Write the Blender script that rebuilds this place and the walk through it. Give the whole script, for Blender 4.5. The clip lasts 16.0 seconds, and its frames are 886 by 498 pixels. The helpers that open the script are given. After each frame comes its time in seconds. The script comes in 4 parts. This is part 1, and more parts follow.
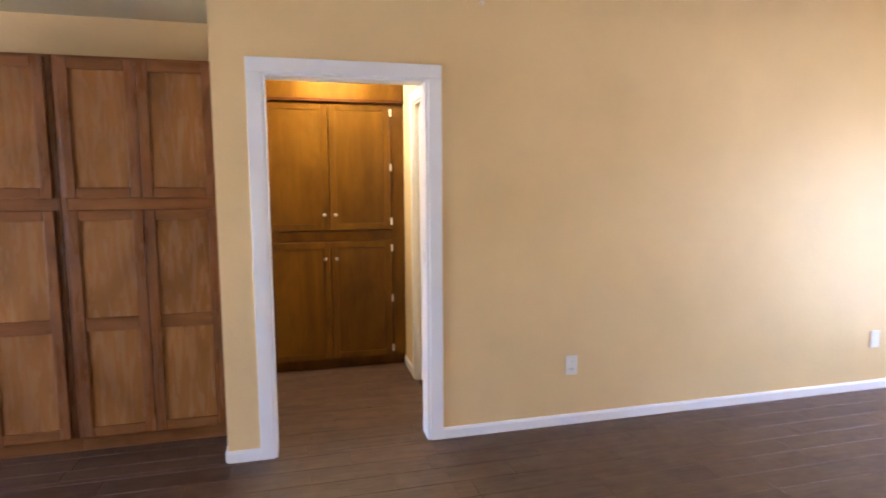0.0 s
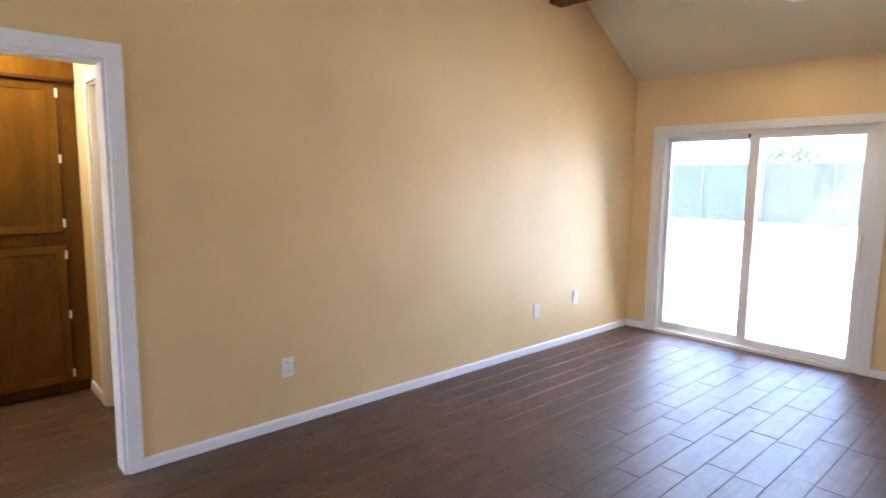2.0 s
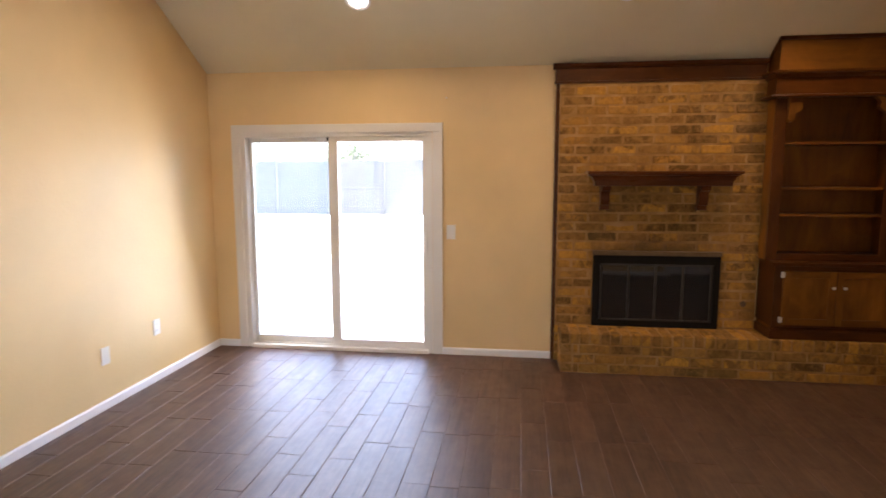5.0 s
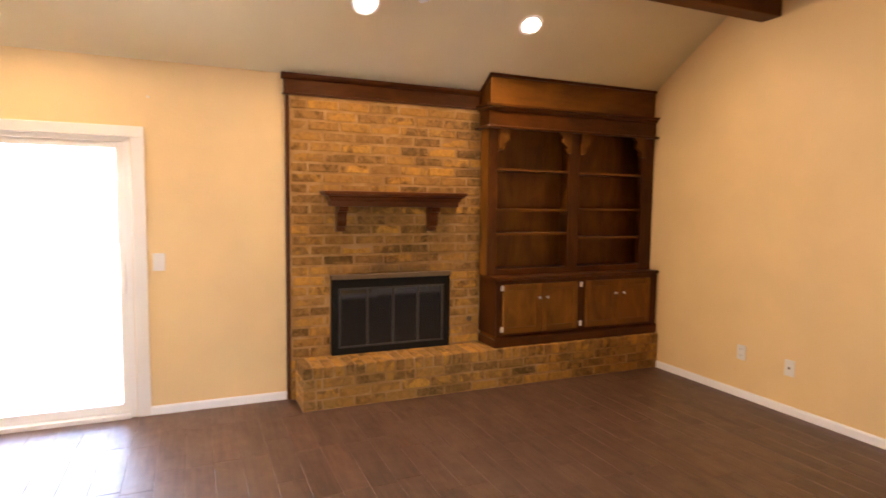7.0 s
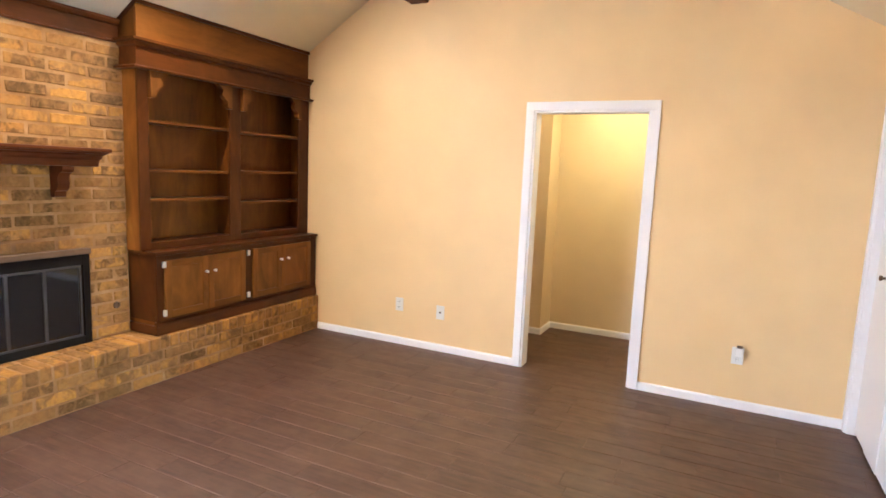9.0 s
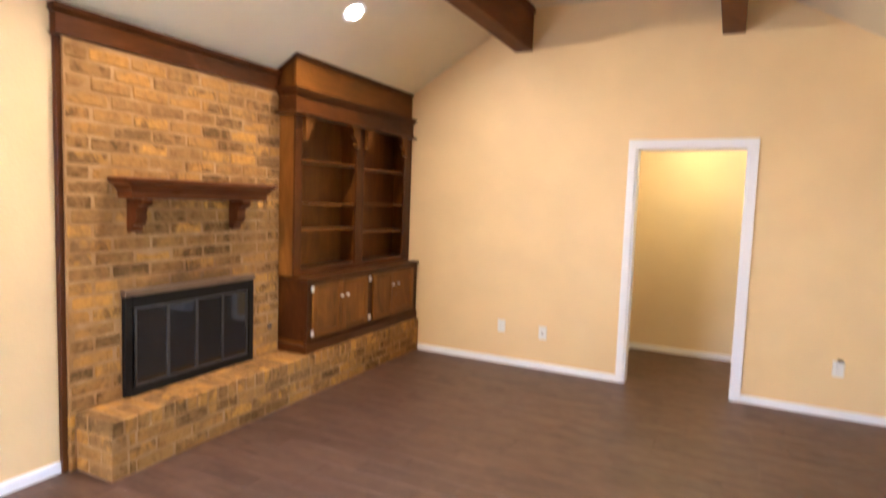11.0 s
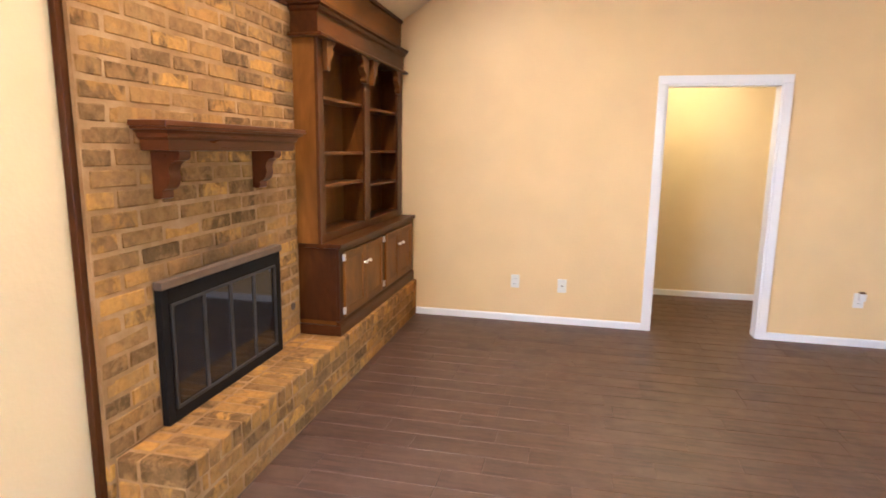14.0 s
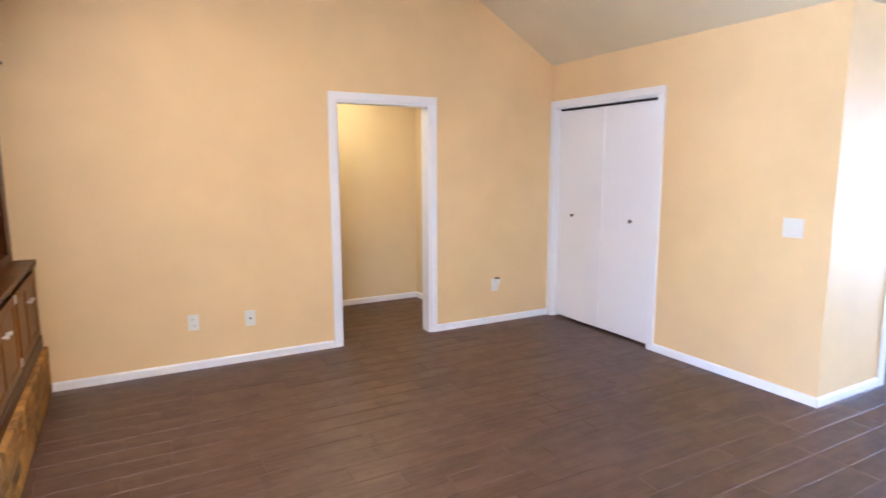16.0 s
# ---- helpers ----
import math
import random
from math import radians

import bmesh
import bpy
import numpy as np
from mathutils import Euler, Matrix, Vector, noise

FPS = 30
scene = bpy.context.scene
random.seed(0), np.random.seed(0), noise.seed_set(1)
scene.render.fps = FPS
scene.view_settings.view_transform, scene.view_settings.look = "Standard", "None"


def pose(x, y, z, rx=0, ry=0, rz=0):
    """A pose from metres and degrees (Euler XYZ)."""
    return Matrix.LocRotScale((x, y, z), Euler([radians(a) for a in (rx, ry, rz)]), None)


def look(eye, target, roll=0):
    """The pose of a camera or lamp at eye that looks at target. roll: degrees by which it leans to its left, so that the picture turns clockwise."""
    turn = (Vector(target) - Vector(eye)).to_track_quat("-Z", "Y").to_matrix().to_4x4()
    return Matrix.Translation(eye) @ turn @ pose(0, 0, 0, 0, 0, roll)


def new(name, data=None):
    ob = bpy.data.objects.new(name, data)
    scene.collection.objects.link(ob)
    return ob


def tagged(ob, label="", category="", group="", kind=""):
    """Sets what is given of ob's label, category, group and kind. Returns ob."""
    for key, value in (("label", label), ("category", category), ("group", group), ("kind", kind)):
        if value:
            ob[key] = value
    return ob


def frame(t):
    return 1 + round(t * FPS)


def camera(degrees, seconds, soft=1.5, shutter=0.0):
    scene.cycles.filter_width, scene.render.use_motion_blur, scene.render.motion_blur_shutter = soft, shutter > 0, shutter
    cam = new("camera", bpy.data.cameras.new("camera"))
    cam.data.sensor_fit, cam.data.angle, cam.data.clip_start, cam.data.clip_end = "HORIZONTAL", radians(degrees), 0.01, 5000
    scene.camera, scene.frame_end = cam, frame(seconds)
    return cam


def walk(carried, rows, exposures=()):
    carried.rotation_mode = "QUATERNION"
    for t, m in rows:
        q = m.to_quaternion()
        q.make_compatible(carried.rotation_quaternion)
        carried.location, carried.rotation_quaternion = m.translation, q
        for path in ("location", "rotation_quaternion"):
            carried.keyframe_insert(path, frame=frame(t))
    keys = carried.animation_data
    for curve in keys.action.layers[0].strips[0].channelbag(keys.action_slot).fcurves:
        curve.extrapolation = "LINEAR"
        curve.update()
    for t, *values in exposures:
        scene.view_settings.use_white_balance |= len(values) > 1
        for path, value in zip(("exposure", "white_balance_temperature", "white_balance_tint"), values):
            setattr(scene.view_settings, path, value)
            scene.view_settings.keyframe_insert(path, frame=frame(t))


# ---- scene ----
cam = camera(75.0, 16.0, soft=1.6, shutter=0.4)
PATH = [
    (0, (0.383, -0.118, 1.445), (0.874, 1.808, 1.226), -0.3),
    (0.5, (0.411, -0.122, 1.445), (1.145, 1.725, 1.219), -0.6),
    (1, (0.434, -0.14, 1.449), (1.409, 1.591, 1.219), -0.5),
    (1.5, (0.432, -0.14, 1.457), (1.599, 1.467, 1.227), -0.2),
    (2, (0.42, -0.101, 1.481), (1.752, 1.371, 1.24), 0.6),
    (2.5, (0.393, -0.048, 1.489), (1.866, 1.282, 1.246), 1.1),
    (3, (0.433, 0.086, 1.477), (2.042, 1.25, 1.24), 1.3),
    (3.5, (0.533, 0.144, 1.497), (2.274, 1.101, 1.267), 1.0),
    (4, (0.621, 0.159, 1.549), (2.477, 0.865, 1.311), 0.4),
    (4.2, (0.663, 0.153, 1.58), (2.55, 0.767, 1.33), 0.1),
    (6.3, (1.174, 0.379, 1.512), (3.134, 0.023, 1.336), 0.7),
    (6.5, (1.204, 0.4, 1.514), (3.141, -0.071, 1.344), 0.7),
    (7, (1.322, 0.577, 1.507), (3.152, -0.213, 1.351), 0.7),
    (7.5, (1.455, 0.664, 1.506), (3.135, -0.407, 1.335), 1.2),
    (8, (1.61, 0.702, 1.52), (3.089, -0.631, 1.331), 1.8),
    (8.5, (1.76, 0.751, 1.531), (2.837, -0.918, 1.297), 2.6),
    (8.7, (1.846, 0.82, 1.536), (2.752, -0.945, 1.284), 2.8),
    (10.8, (2.602, 1.709, 1.491), (3.42, -0.091, 1.193), 1.6),
    (11, (2.635, 1.734, 1.524), (3.518, -0.053, 1.359), 2.0),
    (11.5, (2.822, 1.715, 1.597), (3.72, -0.064, 1.763), 3.4),
    (12, (3.002, 1.677, 1.634), (3.882, -0.101, 1.888), 3.4),
    (12.5, (3.253, 1.743, 1.588), (4.044, -0.093, 1.63), 2.2),
    (13, (3.495, 1.779, 1.554), (4.229, -0.073, 1.379), 1.4),
    (13.5, (3.782, 1.682, 1.514), (4.447, -0.181, 1.222), 0.9),
    (14, (4.078, 1.601, 1.501), (4.501, -0.324, 1.159), 0.8),
    (14.5, (4.379, 1.544, 1.518), (4.51, -0.423, 1.18), 0.1),
    (15, (4.585, 1.397, 1.487), (4.347, -0.564, 1.175), -0.1),
    (15.5, (4.758, 1.25, 1.502), (4.13, -0.625, 1.204), 0.1),
    (16, (4.908, 1.143, 1.512), (3.952, -0.59, 1.225), -0.1),
]
# seconds, stops, white balance: the camera darkens while it faces the bright doors
EXPOSURES = [(0.0, 4.3, 5450, 22), (0.6, 4.26, 5220, 19), (1.5, 4.02, 5300, 18), (3.5, 3.86, 5620, 19), (6.5, 4.3, 6500, 24), (7.0, 4.93, 6250, 24), (7.5, 5.25, 5500, 18), (8.0, 5.45, 5050, 17), (8.7, 5.7, 4780, 16), (11.0, 5.55, 4900, 18), (12.5, 5.4, 4800, 20), (14.5, 5.6, 4700, 18), (16.0, 5.32, 4600, 18)]
walk(cam, [(t, look(eye, target, roll)) for t, eye, target, roll in PATH], EXPOSURES)

# ---- world, sun and lamps ----
world = bpy.data.worlds.new("sky")
scene.world = world
world.use_nodes = True
SUN_EL, SUN_AZ = radians(58), radians(177)
_sky = world.node_tree.nodes.new("ShaderNodeTexSky")
_sky.sky_type, _sky.sun_disc, _sky.sun_elevation, _sky.sun_rotation = "NISHITA", False, SUN_EL, SUN_AZ
_bg = world.node_tree.nodes["Background"]
_bg.inputs["Strength"].default_value = 0.15
world.node_tree.links.new(_sky.outputs[0], _bg.inputs["Color"])
sun = new("sun", bpy.data.lights.new("sun", "SUN"))
sun.data.energy, sun.data.angle, sun.data.color = 5.0, radians(0.5), (1.0, 0.97, 0.93)
_way = Vector((math.sin(SUN_AZ) * math.cos(SUN_EL), math.cos(SUN_AZ) * math.cos(SUN_EL), math.sin(SUN_EL)))
sun.matrix_world = look((0, 0, 30), Vector((0, 0, 30)) - _way)

WARM = (1.0, 0.70, 0.38)
DOWNLIGHT_W, HALL_W, LAUNDRY_W = 0.78, 0.45, 1.7


def lamp_at(name, place, watts, colour, size, target):
    ob = new(name, bpy.data.lights.new(name, "AREA"))
    ob.data.shape, ob.data.size, ob.data.energy, ob.data.color = "DISK", size, watts, colour
    ob.matrix_world = look(place, target)
    return ob


# daylight that the sky sends through the sliding doors and the kitchen window
def sky_light(name, place, target, wide, high, watts, colour):
    ob = new(name, bpy.data.lights.new(name, "AREA"))
    ob.data.shape, ob.data.size, ob.data.size_y, ob.data.energy, ob.data.color = "RECTANGLE", wide, high, watts, colour
    ob.matrix_world = look(place, target)
    return ob


sky_light("kitchen_window_light", (-4.34, 1.2, 1.1), (-2.6, 2.6, 0.2), 1.9, 1.85, 3.6, (1.0, 0.92, 0.93))
sky_light("patio_door_light", (5.74, 1.83, 0.97), (2.6, 0.9, 0.1), 1.6, 1.75, 2.6, (0.97, 0.98, 1.0))

# ---- plan, in metres ----
E, N, S, W = 5.768, 2.97, -3.40, 1.183
FLAT, EAVE, LOW = 3.28, 2.45, 2.46
FOLD_E, FOLD_W = 4.42, 2.60
CORNER_Y = -0.75
KITCHEN_W, KITCHEN_N = -4.2, 3.88
LX = 1.225


def slope_z(x):
    """Height of the ceiling's east slope."""
    return EAVE + (E - x) * (FLAT - EAVE) / (E - FOLD_E)


# ---- materials ----
def material(name, rough=0.5, metal=0.0, spec=0.5):
    m = bpy.data.materials.new(name)
    m.use_nodes = True
    b = m.node_tree.nodes["Principled BSDF"]
    b.inputs["Roughness"].default_value, b.inputs["Metallic"].default_value = rough, metal
    b.inputs["Specular IOR Level"].default_value = spec
    return m, m.node_tree, b


def node(tree, kind, **values):
    n = tree.nodes.new(kind)
    for key, v in values.items():
        n.inputs[key].default_value = v
    return n


def ramp(tree, source, stops):
    n = tree.nodes.new("ShaderNodeValToRGB")
    e = n.color_ramp.elements
    while len(e) < len(stops):
        e.new(0.5)
    for k, (at, c) in enumerate(stops):
        e[k].position, e[k].color = at, (*c, 1)
    tree.links.new(source, n.inputs["Fac"])
    return n.outputs["Color"]


def mixed(tree, fac, a, b, how="MIX"):
    n = tree.nodes.new("ShaderNodeMix")
    n.data_type, n.blend_type = "RGBA", how
    for s, v in ((0, fac), (6, a), (7, b)):
        if isinstance(v, (float, int)):
            n.inputs[s].default_value = v
        elif isinstance(v, tuple):
            n.inputs[s].default_value = (*v, 1)
        else:
            tree.links.new(v, n.inputs[s])
    return n.outputs[2]


def coords(tree, scale=(1, 1, 1), shift=None):
    """Object coordinates, scaled, moved by a per-object or per-island random number if shift is given."""
    tc = tree.nodes.new("ShaderNodeTexCoord")
    src = tc.outputs["Object"]
    if shift is not None:
        mul = node(tree, "ShaderNodeMath")
        mul.operation = "MULTIPLY"
        mul.inputs[1].default_value = 37.0
        tree.links.new(shift, mul.inputs[0])
        add = tree.nodes.new("ShaderNodeVectorMath")
        add.operation = "ADD"
        tree.links.new(src, add.inputs[0])
        tree.links.new(mul.outputs[0], add.inputs[1])
        src = add.outputs[0]
    mp = tree.nodes.new("ShaderNodeMapping")
    mp.inputs["Scale"].default_value = scale
    tree.links.new(src, mp.inputs["Vector"])
    return mp.outputs[0]


def noise_at(tree, vec, scale, detail=4.0, rough=0.55, distort=0.0):
    n = node(tree, "ShaderNodeTexNoise", Scale=scale, Detail=detail, Roughness=rough, Distortion=distort)
    tree.links.new(vec, n.inputs["Vector"])
    return n.outputs["Fac"]


def bump(tree, bsdf, height, strength, distance):
    n = node(tree, "ShaderNodeBump", Strength=strength, Distance=distance)
    tree.links.new(height, n.inputs["Height"])
    tree.links.new(n.outputs[0], bsdf.inputs["Normal"])


def ranged(tree, fac, lo, hi):
    n = node(tree, "ShaderNodeMapRange")
    n.inputs["To Min"].default_value, n.inputs["To Max"].default_value = lo, hi
    tree.links.new(fac, n.inputs["Value"])
    return n.outputs[0]


def paint(name, colour, rough=0.6, grain=90.0, relief=0.0015, spread=0.06, strength=0.25, spec=0.35):
    """Rolled or sprayed paint: faint large blotches and a fine bumpy texture."""
    m, t, b = material(name, rough, spec=spec)
    v = coords(t)
    big = noise_at(t, v, 1.3, 3)
    dark = tuple(c * (1 - spread) for c in colour)
    light = tuple(min(1, c * (1 + spread)) for c in colour)
    t.links.new(ramp(t, big, [(0.3, dark), (0.7, light)]), b.inputs["Base Color"])
    fine = noise_at(t, v, grain, 3, 0.6)
    t.links.new(ranged(t, big, rough - 0.05, rough + 0.08), b.inputs["Roughness"])
    bump(t, b, fine, strength, relief)
    return m


def wood(name, dark, mid, light, along="z", rough=0.38, scale=1.0, relief=0.0005, blotch=0.75, spec=0.2):
    """Stained wood: long grain along one axis, cloudy stain, fine pores."""
    m, t, b = material(name, rough, spec=spec)
    stretch = {"x": (0.12, 1, 1), "y": (1, 0.12, 1), "z": (1, 1, 0.12)}[along]
    rnd = t.nodes.new("ShaderNodeObjectInfo").outputs["Random"]
    v = coords(t, stretch, rnd)
    cloud = noise_at(t, coords(t, tuple(0.35 + 0.65 * s for s in stretch), rnd), 4.5 * scale, 4, 0.6, 1.2)
    grain = noise_at(t, v, 34 * scale, 6, 0.65, 0.6)
    base = ramp(t, cloud, [(0.25, dark), (0.5, mid), (0.78, light)])
    lines = ramp(t, grain, [(0.32, tuple(c * 0.6 for c in mid)), (0.68, light)])
    t.links.new(mixed(t, 1 - blotch, base, lines), b.inputs["Base Color"])
    t.links.new(ranged(t, grain, rough - 0.08, rough + 0.14), b.inputs["Roughness"])
    bump(t, b, grain, 0.25, relief)
    return m


WALL = paint("beige_wall_paint", (0.79, 0.582, 0.288), 0.48, 48, 0.004, 0.06, 0.4, 0.4)
HALL_WALL = paint("hall_wall_paint", (0.74, 0.60, 0.34), 0.55, 70, 0.0025)
CEILING = paint("ceiling_paint", (0.72, 0.63, 0.41), 0.8, 45, 0.004, 0.05, 0.4)
TRIM = paint("white_trim_paint", (0.86, 0.86, 0.87), 0.35, 30, 0.0004, 0.02, 0.15)
VINYL = paint("white_vinyl", (0.78, 0.76, 0.71), 0.4, 20, 0.0003, 0.03, 0.1)
DOOR_WHITE = paint("white_door_paint", (0.85, 0.85, 0.86), 0.4, 25, 0.0005, 0.02, 0.15)
PLASTIC = paint("white_plastic", (0.80, 0.78, 0.73), 0.3, 10, 0.0001, 0.01, 0.05)
FAN_CREAM = paint("cream_fan_enamel", (0.80, 0.75, 0.60), 0.35, 20, 0.0001, 0.02, 0.05)
FAN_WHITE = paint("white_fan_enamel", (0.82, 0.82, 0.80), 0.3, 20, 0.0001, 0.02, 0.05)
DARK_WOOD = wood("dark_walnut_stain", (0.024, 0.006, 0.0007), (0.06, 0.0165, 0.0016), (0.125, 0.039, 0.0035), "z", 0.34, 0.8)
DARK_WOOD_Y = wood("dark_walnut_stain_level", (0.024, 0.006, 0.0007), (0.06, 0.0165, 0.0016), (0.125, 0.039, 0.0035), "y", 0.34, 0.8)
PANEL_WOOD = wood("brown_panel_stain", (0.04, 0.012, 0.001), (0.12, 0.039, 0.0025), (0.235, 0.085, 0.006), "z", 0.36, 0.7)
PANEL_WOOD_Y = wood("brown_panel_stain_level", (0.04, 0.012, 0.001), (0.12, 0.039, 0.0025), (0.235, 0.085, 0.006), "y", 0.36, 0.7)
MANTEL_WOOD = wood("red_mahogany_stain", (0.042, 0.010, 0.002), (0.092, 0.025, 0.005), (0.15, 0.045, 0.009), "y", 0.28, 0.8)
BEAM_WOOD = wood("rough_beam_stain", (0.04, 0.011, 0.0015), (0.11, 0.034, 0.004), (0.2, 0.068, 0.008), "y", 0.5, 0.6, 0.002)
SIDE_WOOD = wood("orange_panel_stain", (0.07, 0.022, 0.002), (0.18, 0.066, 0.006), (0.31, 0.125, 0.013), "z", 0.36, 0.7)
SIDE_WOOD_Y = wood("orange_panel_stain_level", (0.05, 0.015, 0.0015), (0.14, 0.05, 0.004), (0.27, 0.105, 0.009), "y", 0.4, 0.6)
KITCHEN_WOOD = wood("kitchen_cabinet_stain", (0.085, 0.029, 0.009), (0.17, 0.062, 0.018), (0.27, 0.108, 0.032), "z", 0.25, 0.9, blotch=0.88, spec=0.45)
KITCHEN_PANEL = wood("kitchen_panel_stain", (0.14, 0.056, 0.015), (0.24, 0.102, 0.027), (0.34, 0.155, 0.043), "z", 0.24, 0.8, blotch=0.88, spec=0.45)
KITCHEN_RAIL = wood("kitchen_rail_stain", (0.085, 0.030, 0.008), (0.175, 0.066, 0.018), (0.28, 0.116, 0.034), "x", 0.33, 0.9)
BRACKET_WOOD = wood("light_bracket_stain", (0.06, 0.019, 0.0016), (0.12, 0.042, 0.004), (0.20, 0.078, 0.008), "z", 0.36, 0.7)
LAUNDRY_WOOD = wood("honey_cabinet_stain", (0.050, 0.019, 0.0008), (0.115, 0.048, 0.0012), (0.215, 0.100, 0.0030), "z", 0.3, 0.55, spec=0.25)


def plain(name, colour, rough, metal=0.0, spread=0.15, scale=12.0, spec=0.5):
    m, t, b = material(name, rough, metal, spec)
    f = noise_at(t, coords(t), scale, 4)
    t.links.new(ramp(t, f, [(0.3, tuple(c * (1 - spread) for c in colour)), (0.7, tuple(min(1, c * (1 + spread)) for c in colour))]), b.inputs["Base Color"])
    t.links.new(ranged(t, f, max(0.03, rough - 0.07), rough + 0.1), b.inputs["Roughness"])
    return m


BLACK_METAL = plain("black_painted_steel", (0.010, 0.008, 0.006), 0.6, 0.0, spec=0.12)
BRONZE = plain("aged_bronze", (0.13, 0.083, 0.045), 0.75, 0.0, spec=0.2)
PEWTER = plain("dull_brass_bar", (0.042, 0.036, 0.027), 0.45, 0.3)
CHROME = plain("satin_steel", (0.78, 0.76, 0.73), 0.35, 0.6, 0.05)
SOOT = plain("sooty_firebrick", (0.02, 0.018, 0.016), 0.9)
RUBBER = plain("dark_gap", (0.02, 0.02, 0.02), 0.8)
CONCRETE = plain("pale_concrete", (0.44, 0.425, 0.40), 0.85, 0.0, 0.12, 2.0)
GROUND = plain("dry_pale_lawn", (0.38, 0.365, 0.30), 0.95, 0.0, 0.25, 0.6)
FENCE_WOOD = wood("weathered_fence_wood", (0.060, 0.059, 0.056), (0.094, 0.092, 0.087), (0.14, 0.136, 0.128), "z", 0.8, 0.5)
SHINGLE = plain("grey_roof_shingle", (0.07, 0.065, 0.06), 0.9, 0.0, 0.3, 3)
SIDING = plain("pale_house_brick", (0.42, 0.33, 0.27), 0.85, 0.0, 0.15, 2)
LEAF = plain("tree_leaf", (0.10, 0.12, 0.055), 0.6, 0.0, 0.4, 1.5)
BARK = plain("tree_bark", (0.10, 0.075, 0.05), 0.9, 0.0, 0.3, 6)


def glowing(name, colour, strength):
    m, t, b = material(name, 0.3)
    b.inputs["Base Color"].default_value = (0.8, 0.8, 0.78, 1)
    b.inputs["Emission Color"].default_value = (*colour, 1)
    b.inputs["Emission Strength"].default_value = strength
    return m


BULB = glowing("lit_lens", (1.0, 0.80, 0.55), 6.0)


def glazing(name, tint, gloss=0.03, ior=1.5, veil=0.0, front=None):
    m = bpy.data.materials.new(name)
    m.use_nodes = True
    t = m.node_tree
    t.nodes.remove(t.nodes["Principled BSDF"])
    out = t.nodes["Material Output"]
    a = node(t, "ShaderNodeBsdfTransparent", Color=(*tint, 1))
    g = node(t, "ShaderNodeBsdfGlossy", Roughness=gloss)
    f = node(t, "ShaderNodeFresnel", IOR=ior)
    mix = t.nodes.new("ShaderNodeMixShader")
    t.links.new(f.outputs[0], mix.inputs[0])
    haze = t.nodes.new("ShaderNodeMixShader")
    haze.inputs[0].default_value = veil
    film = node(t, "ShaderNodeBsdfTranslucent", Color=(0.8, 0.8, 0.78, 1))
    if front is not None:
        film = node(t, "ShaderNodeBsdfDiffuse", Color=(*front, 1))
    t.links.new(a.outputs[0], haze.inputs[1])
    t.links.new(film.outputs[0], haze.inputs[2])
    t.links.new(haze.outputs[0], mix.inputs[1])
    t.links.new(g.outputs[0], mix.inputs[2])
    t.links.new(mix.outputs[0], out.inputs["Surface"])
    return m


# pale translucent share in the panes stands in for glare from the yard
GLASS = glazing("veiled_clear_glass", (0.95, 0.97, 0.97), 0.03, 1.5, 0.03)
# blue-grey front colour paints the haze of room reflections onto the fireplace glass
SMOKED = glazing("smoked_glass", (0.05, 0.055, 0.062), 0.05, 1.8, 0.05, (0.20, 0.22, 0.25))
SCREENED = glazing("screened_glass", (0.84, 0.91, 0.94), 0.03, 1.5, 0.04)


def plank_material(name, island):
    """Dark brown wood-look porcelain: grain along x, each plank a little lighter or darker."""
    m, t, b = material(name, 0.3, spec=0.65)
    if island:
        rnd = t.nodes.new("ShaderNodeNewGeometry").outputs["Random Per Island"]
    else:
        rnd = t.nodes.new("ShaderNodeObjectInfo").outputs["Random"]
    v = coords(t, (0.07, 1, 1), rnd)
    grain = noise_at(t, v, 40, 6, 0.65)
    cloud = noise_at(t, coords(t, (0.35, 1, 1), rnd), 9, 4, 0.6)
    base = ramp(t, grain, [(0.28, (0.038, 0.0180, 0.0098)), (0.5, (0.074, 0.0365, 0.0205)), (0.74, (0.122, 0.064, 0.038))])
    shade = ramp(t, rnd, [(0.0, (0.80, 0.78, 0.77)), (0.35, (0.94, 0.93, 0.93)), (0.7, (1.04, 1.04, 1.04)), (1.0, (1.2, 1.18, 1.17))])
    tone = mixed(t, 1.0, base, shade, "MULTIPLY")
    worn = ramp(t, cloud, [(0.42, (0.0, 0.0, 0.0)), (0.62, (0.55, 0.55, 0.55))])
    tone = mixed(t, worn, tone, (0.122, 0.070, 0.044))
    place = t.nodes.new("ShaderNodeNewGeometry").outputs["Position"]
    scuff = ramp(t, noise_at(t, place, 11, 6, 0.75, 0.5), [(0.34, (0.84, 0.82, 0.80)), (0.5, (1.0, 1.0, 1.0)), (0.68, (1.2, 1.2, 1.2))])
    t.links.new(mixed(t, 1.0, tone, scuff, "MULTIPLY"), b.inputs["Base Color"])
    t.links.new(ranged(t, noise_at(t, place, 9, 6, 0.7), 0.32, 0.60), b.inputs["Roughness"])
    bump(t, b, grain, 0.14, 0.0007)
    return m


def grout_material(name):
    """Brown grout, dark in places; pale patches paint in glints along the plank edges."""
    m, t, b = material(name, 0.75, spec=0.2)
    place = t.nodes.new("ShaderNodeNewGeometry").outputs["Position"]
    tone = ramp(t, noise_at(t, place, 1.6, 5, 0.7, 0.5), [(0.36, (0.035, 0.022, 0.015)), (0.48, (0.095, 0.061, 0.043)), (0.60, (0.20, 0.137, 0.10))])
    t.links.new(tone, b.inputs["Base Color"])
    bump(t, b, noise_at(t, place, 80, 4, 0.7), 0.4, 0.002)
    return m


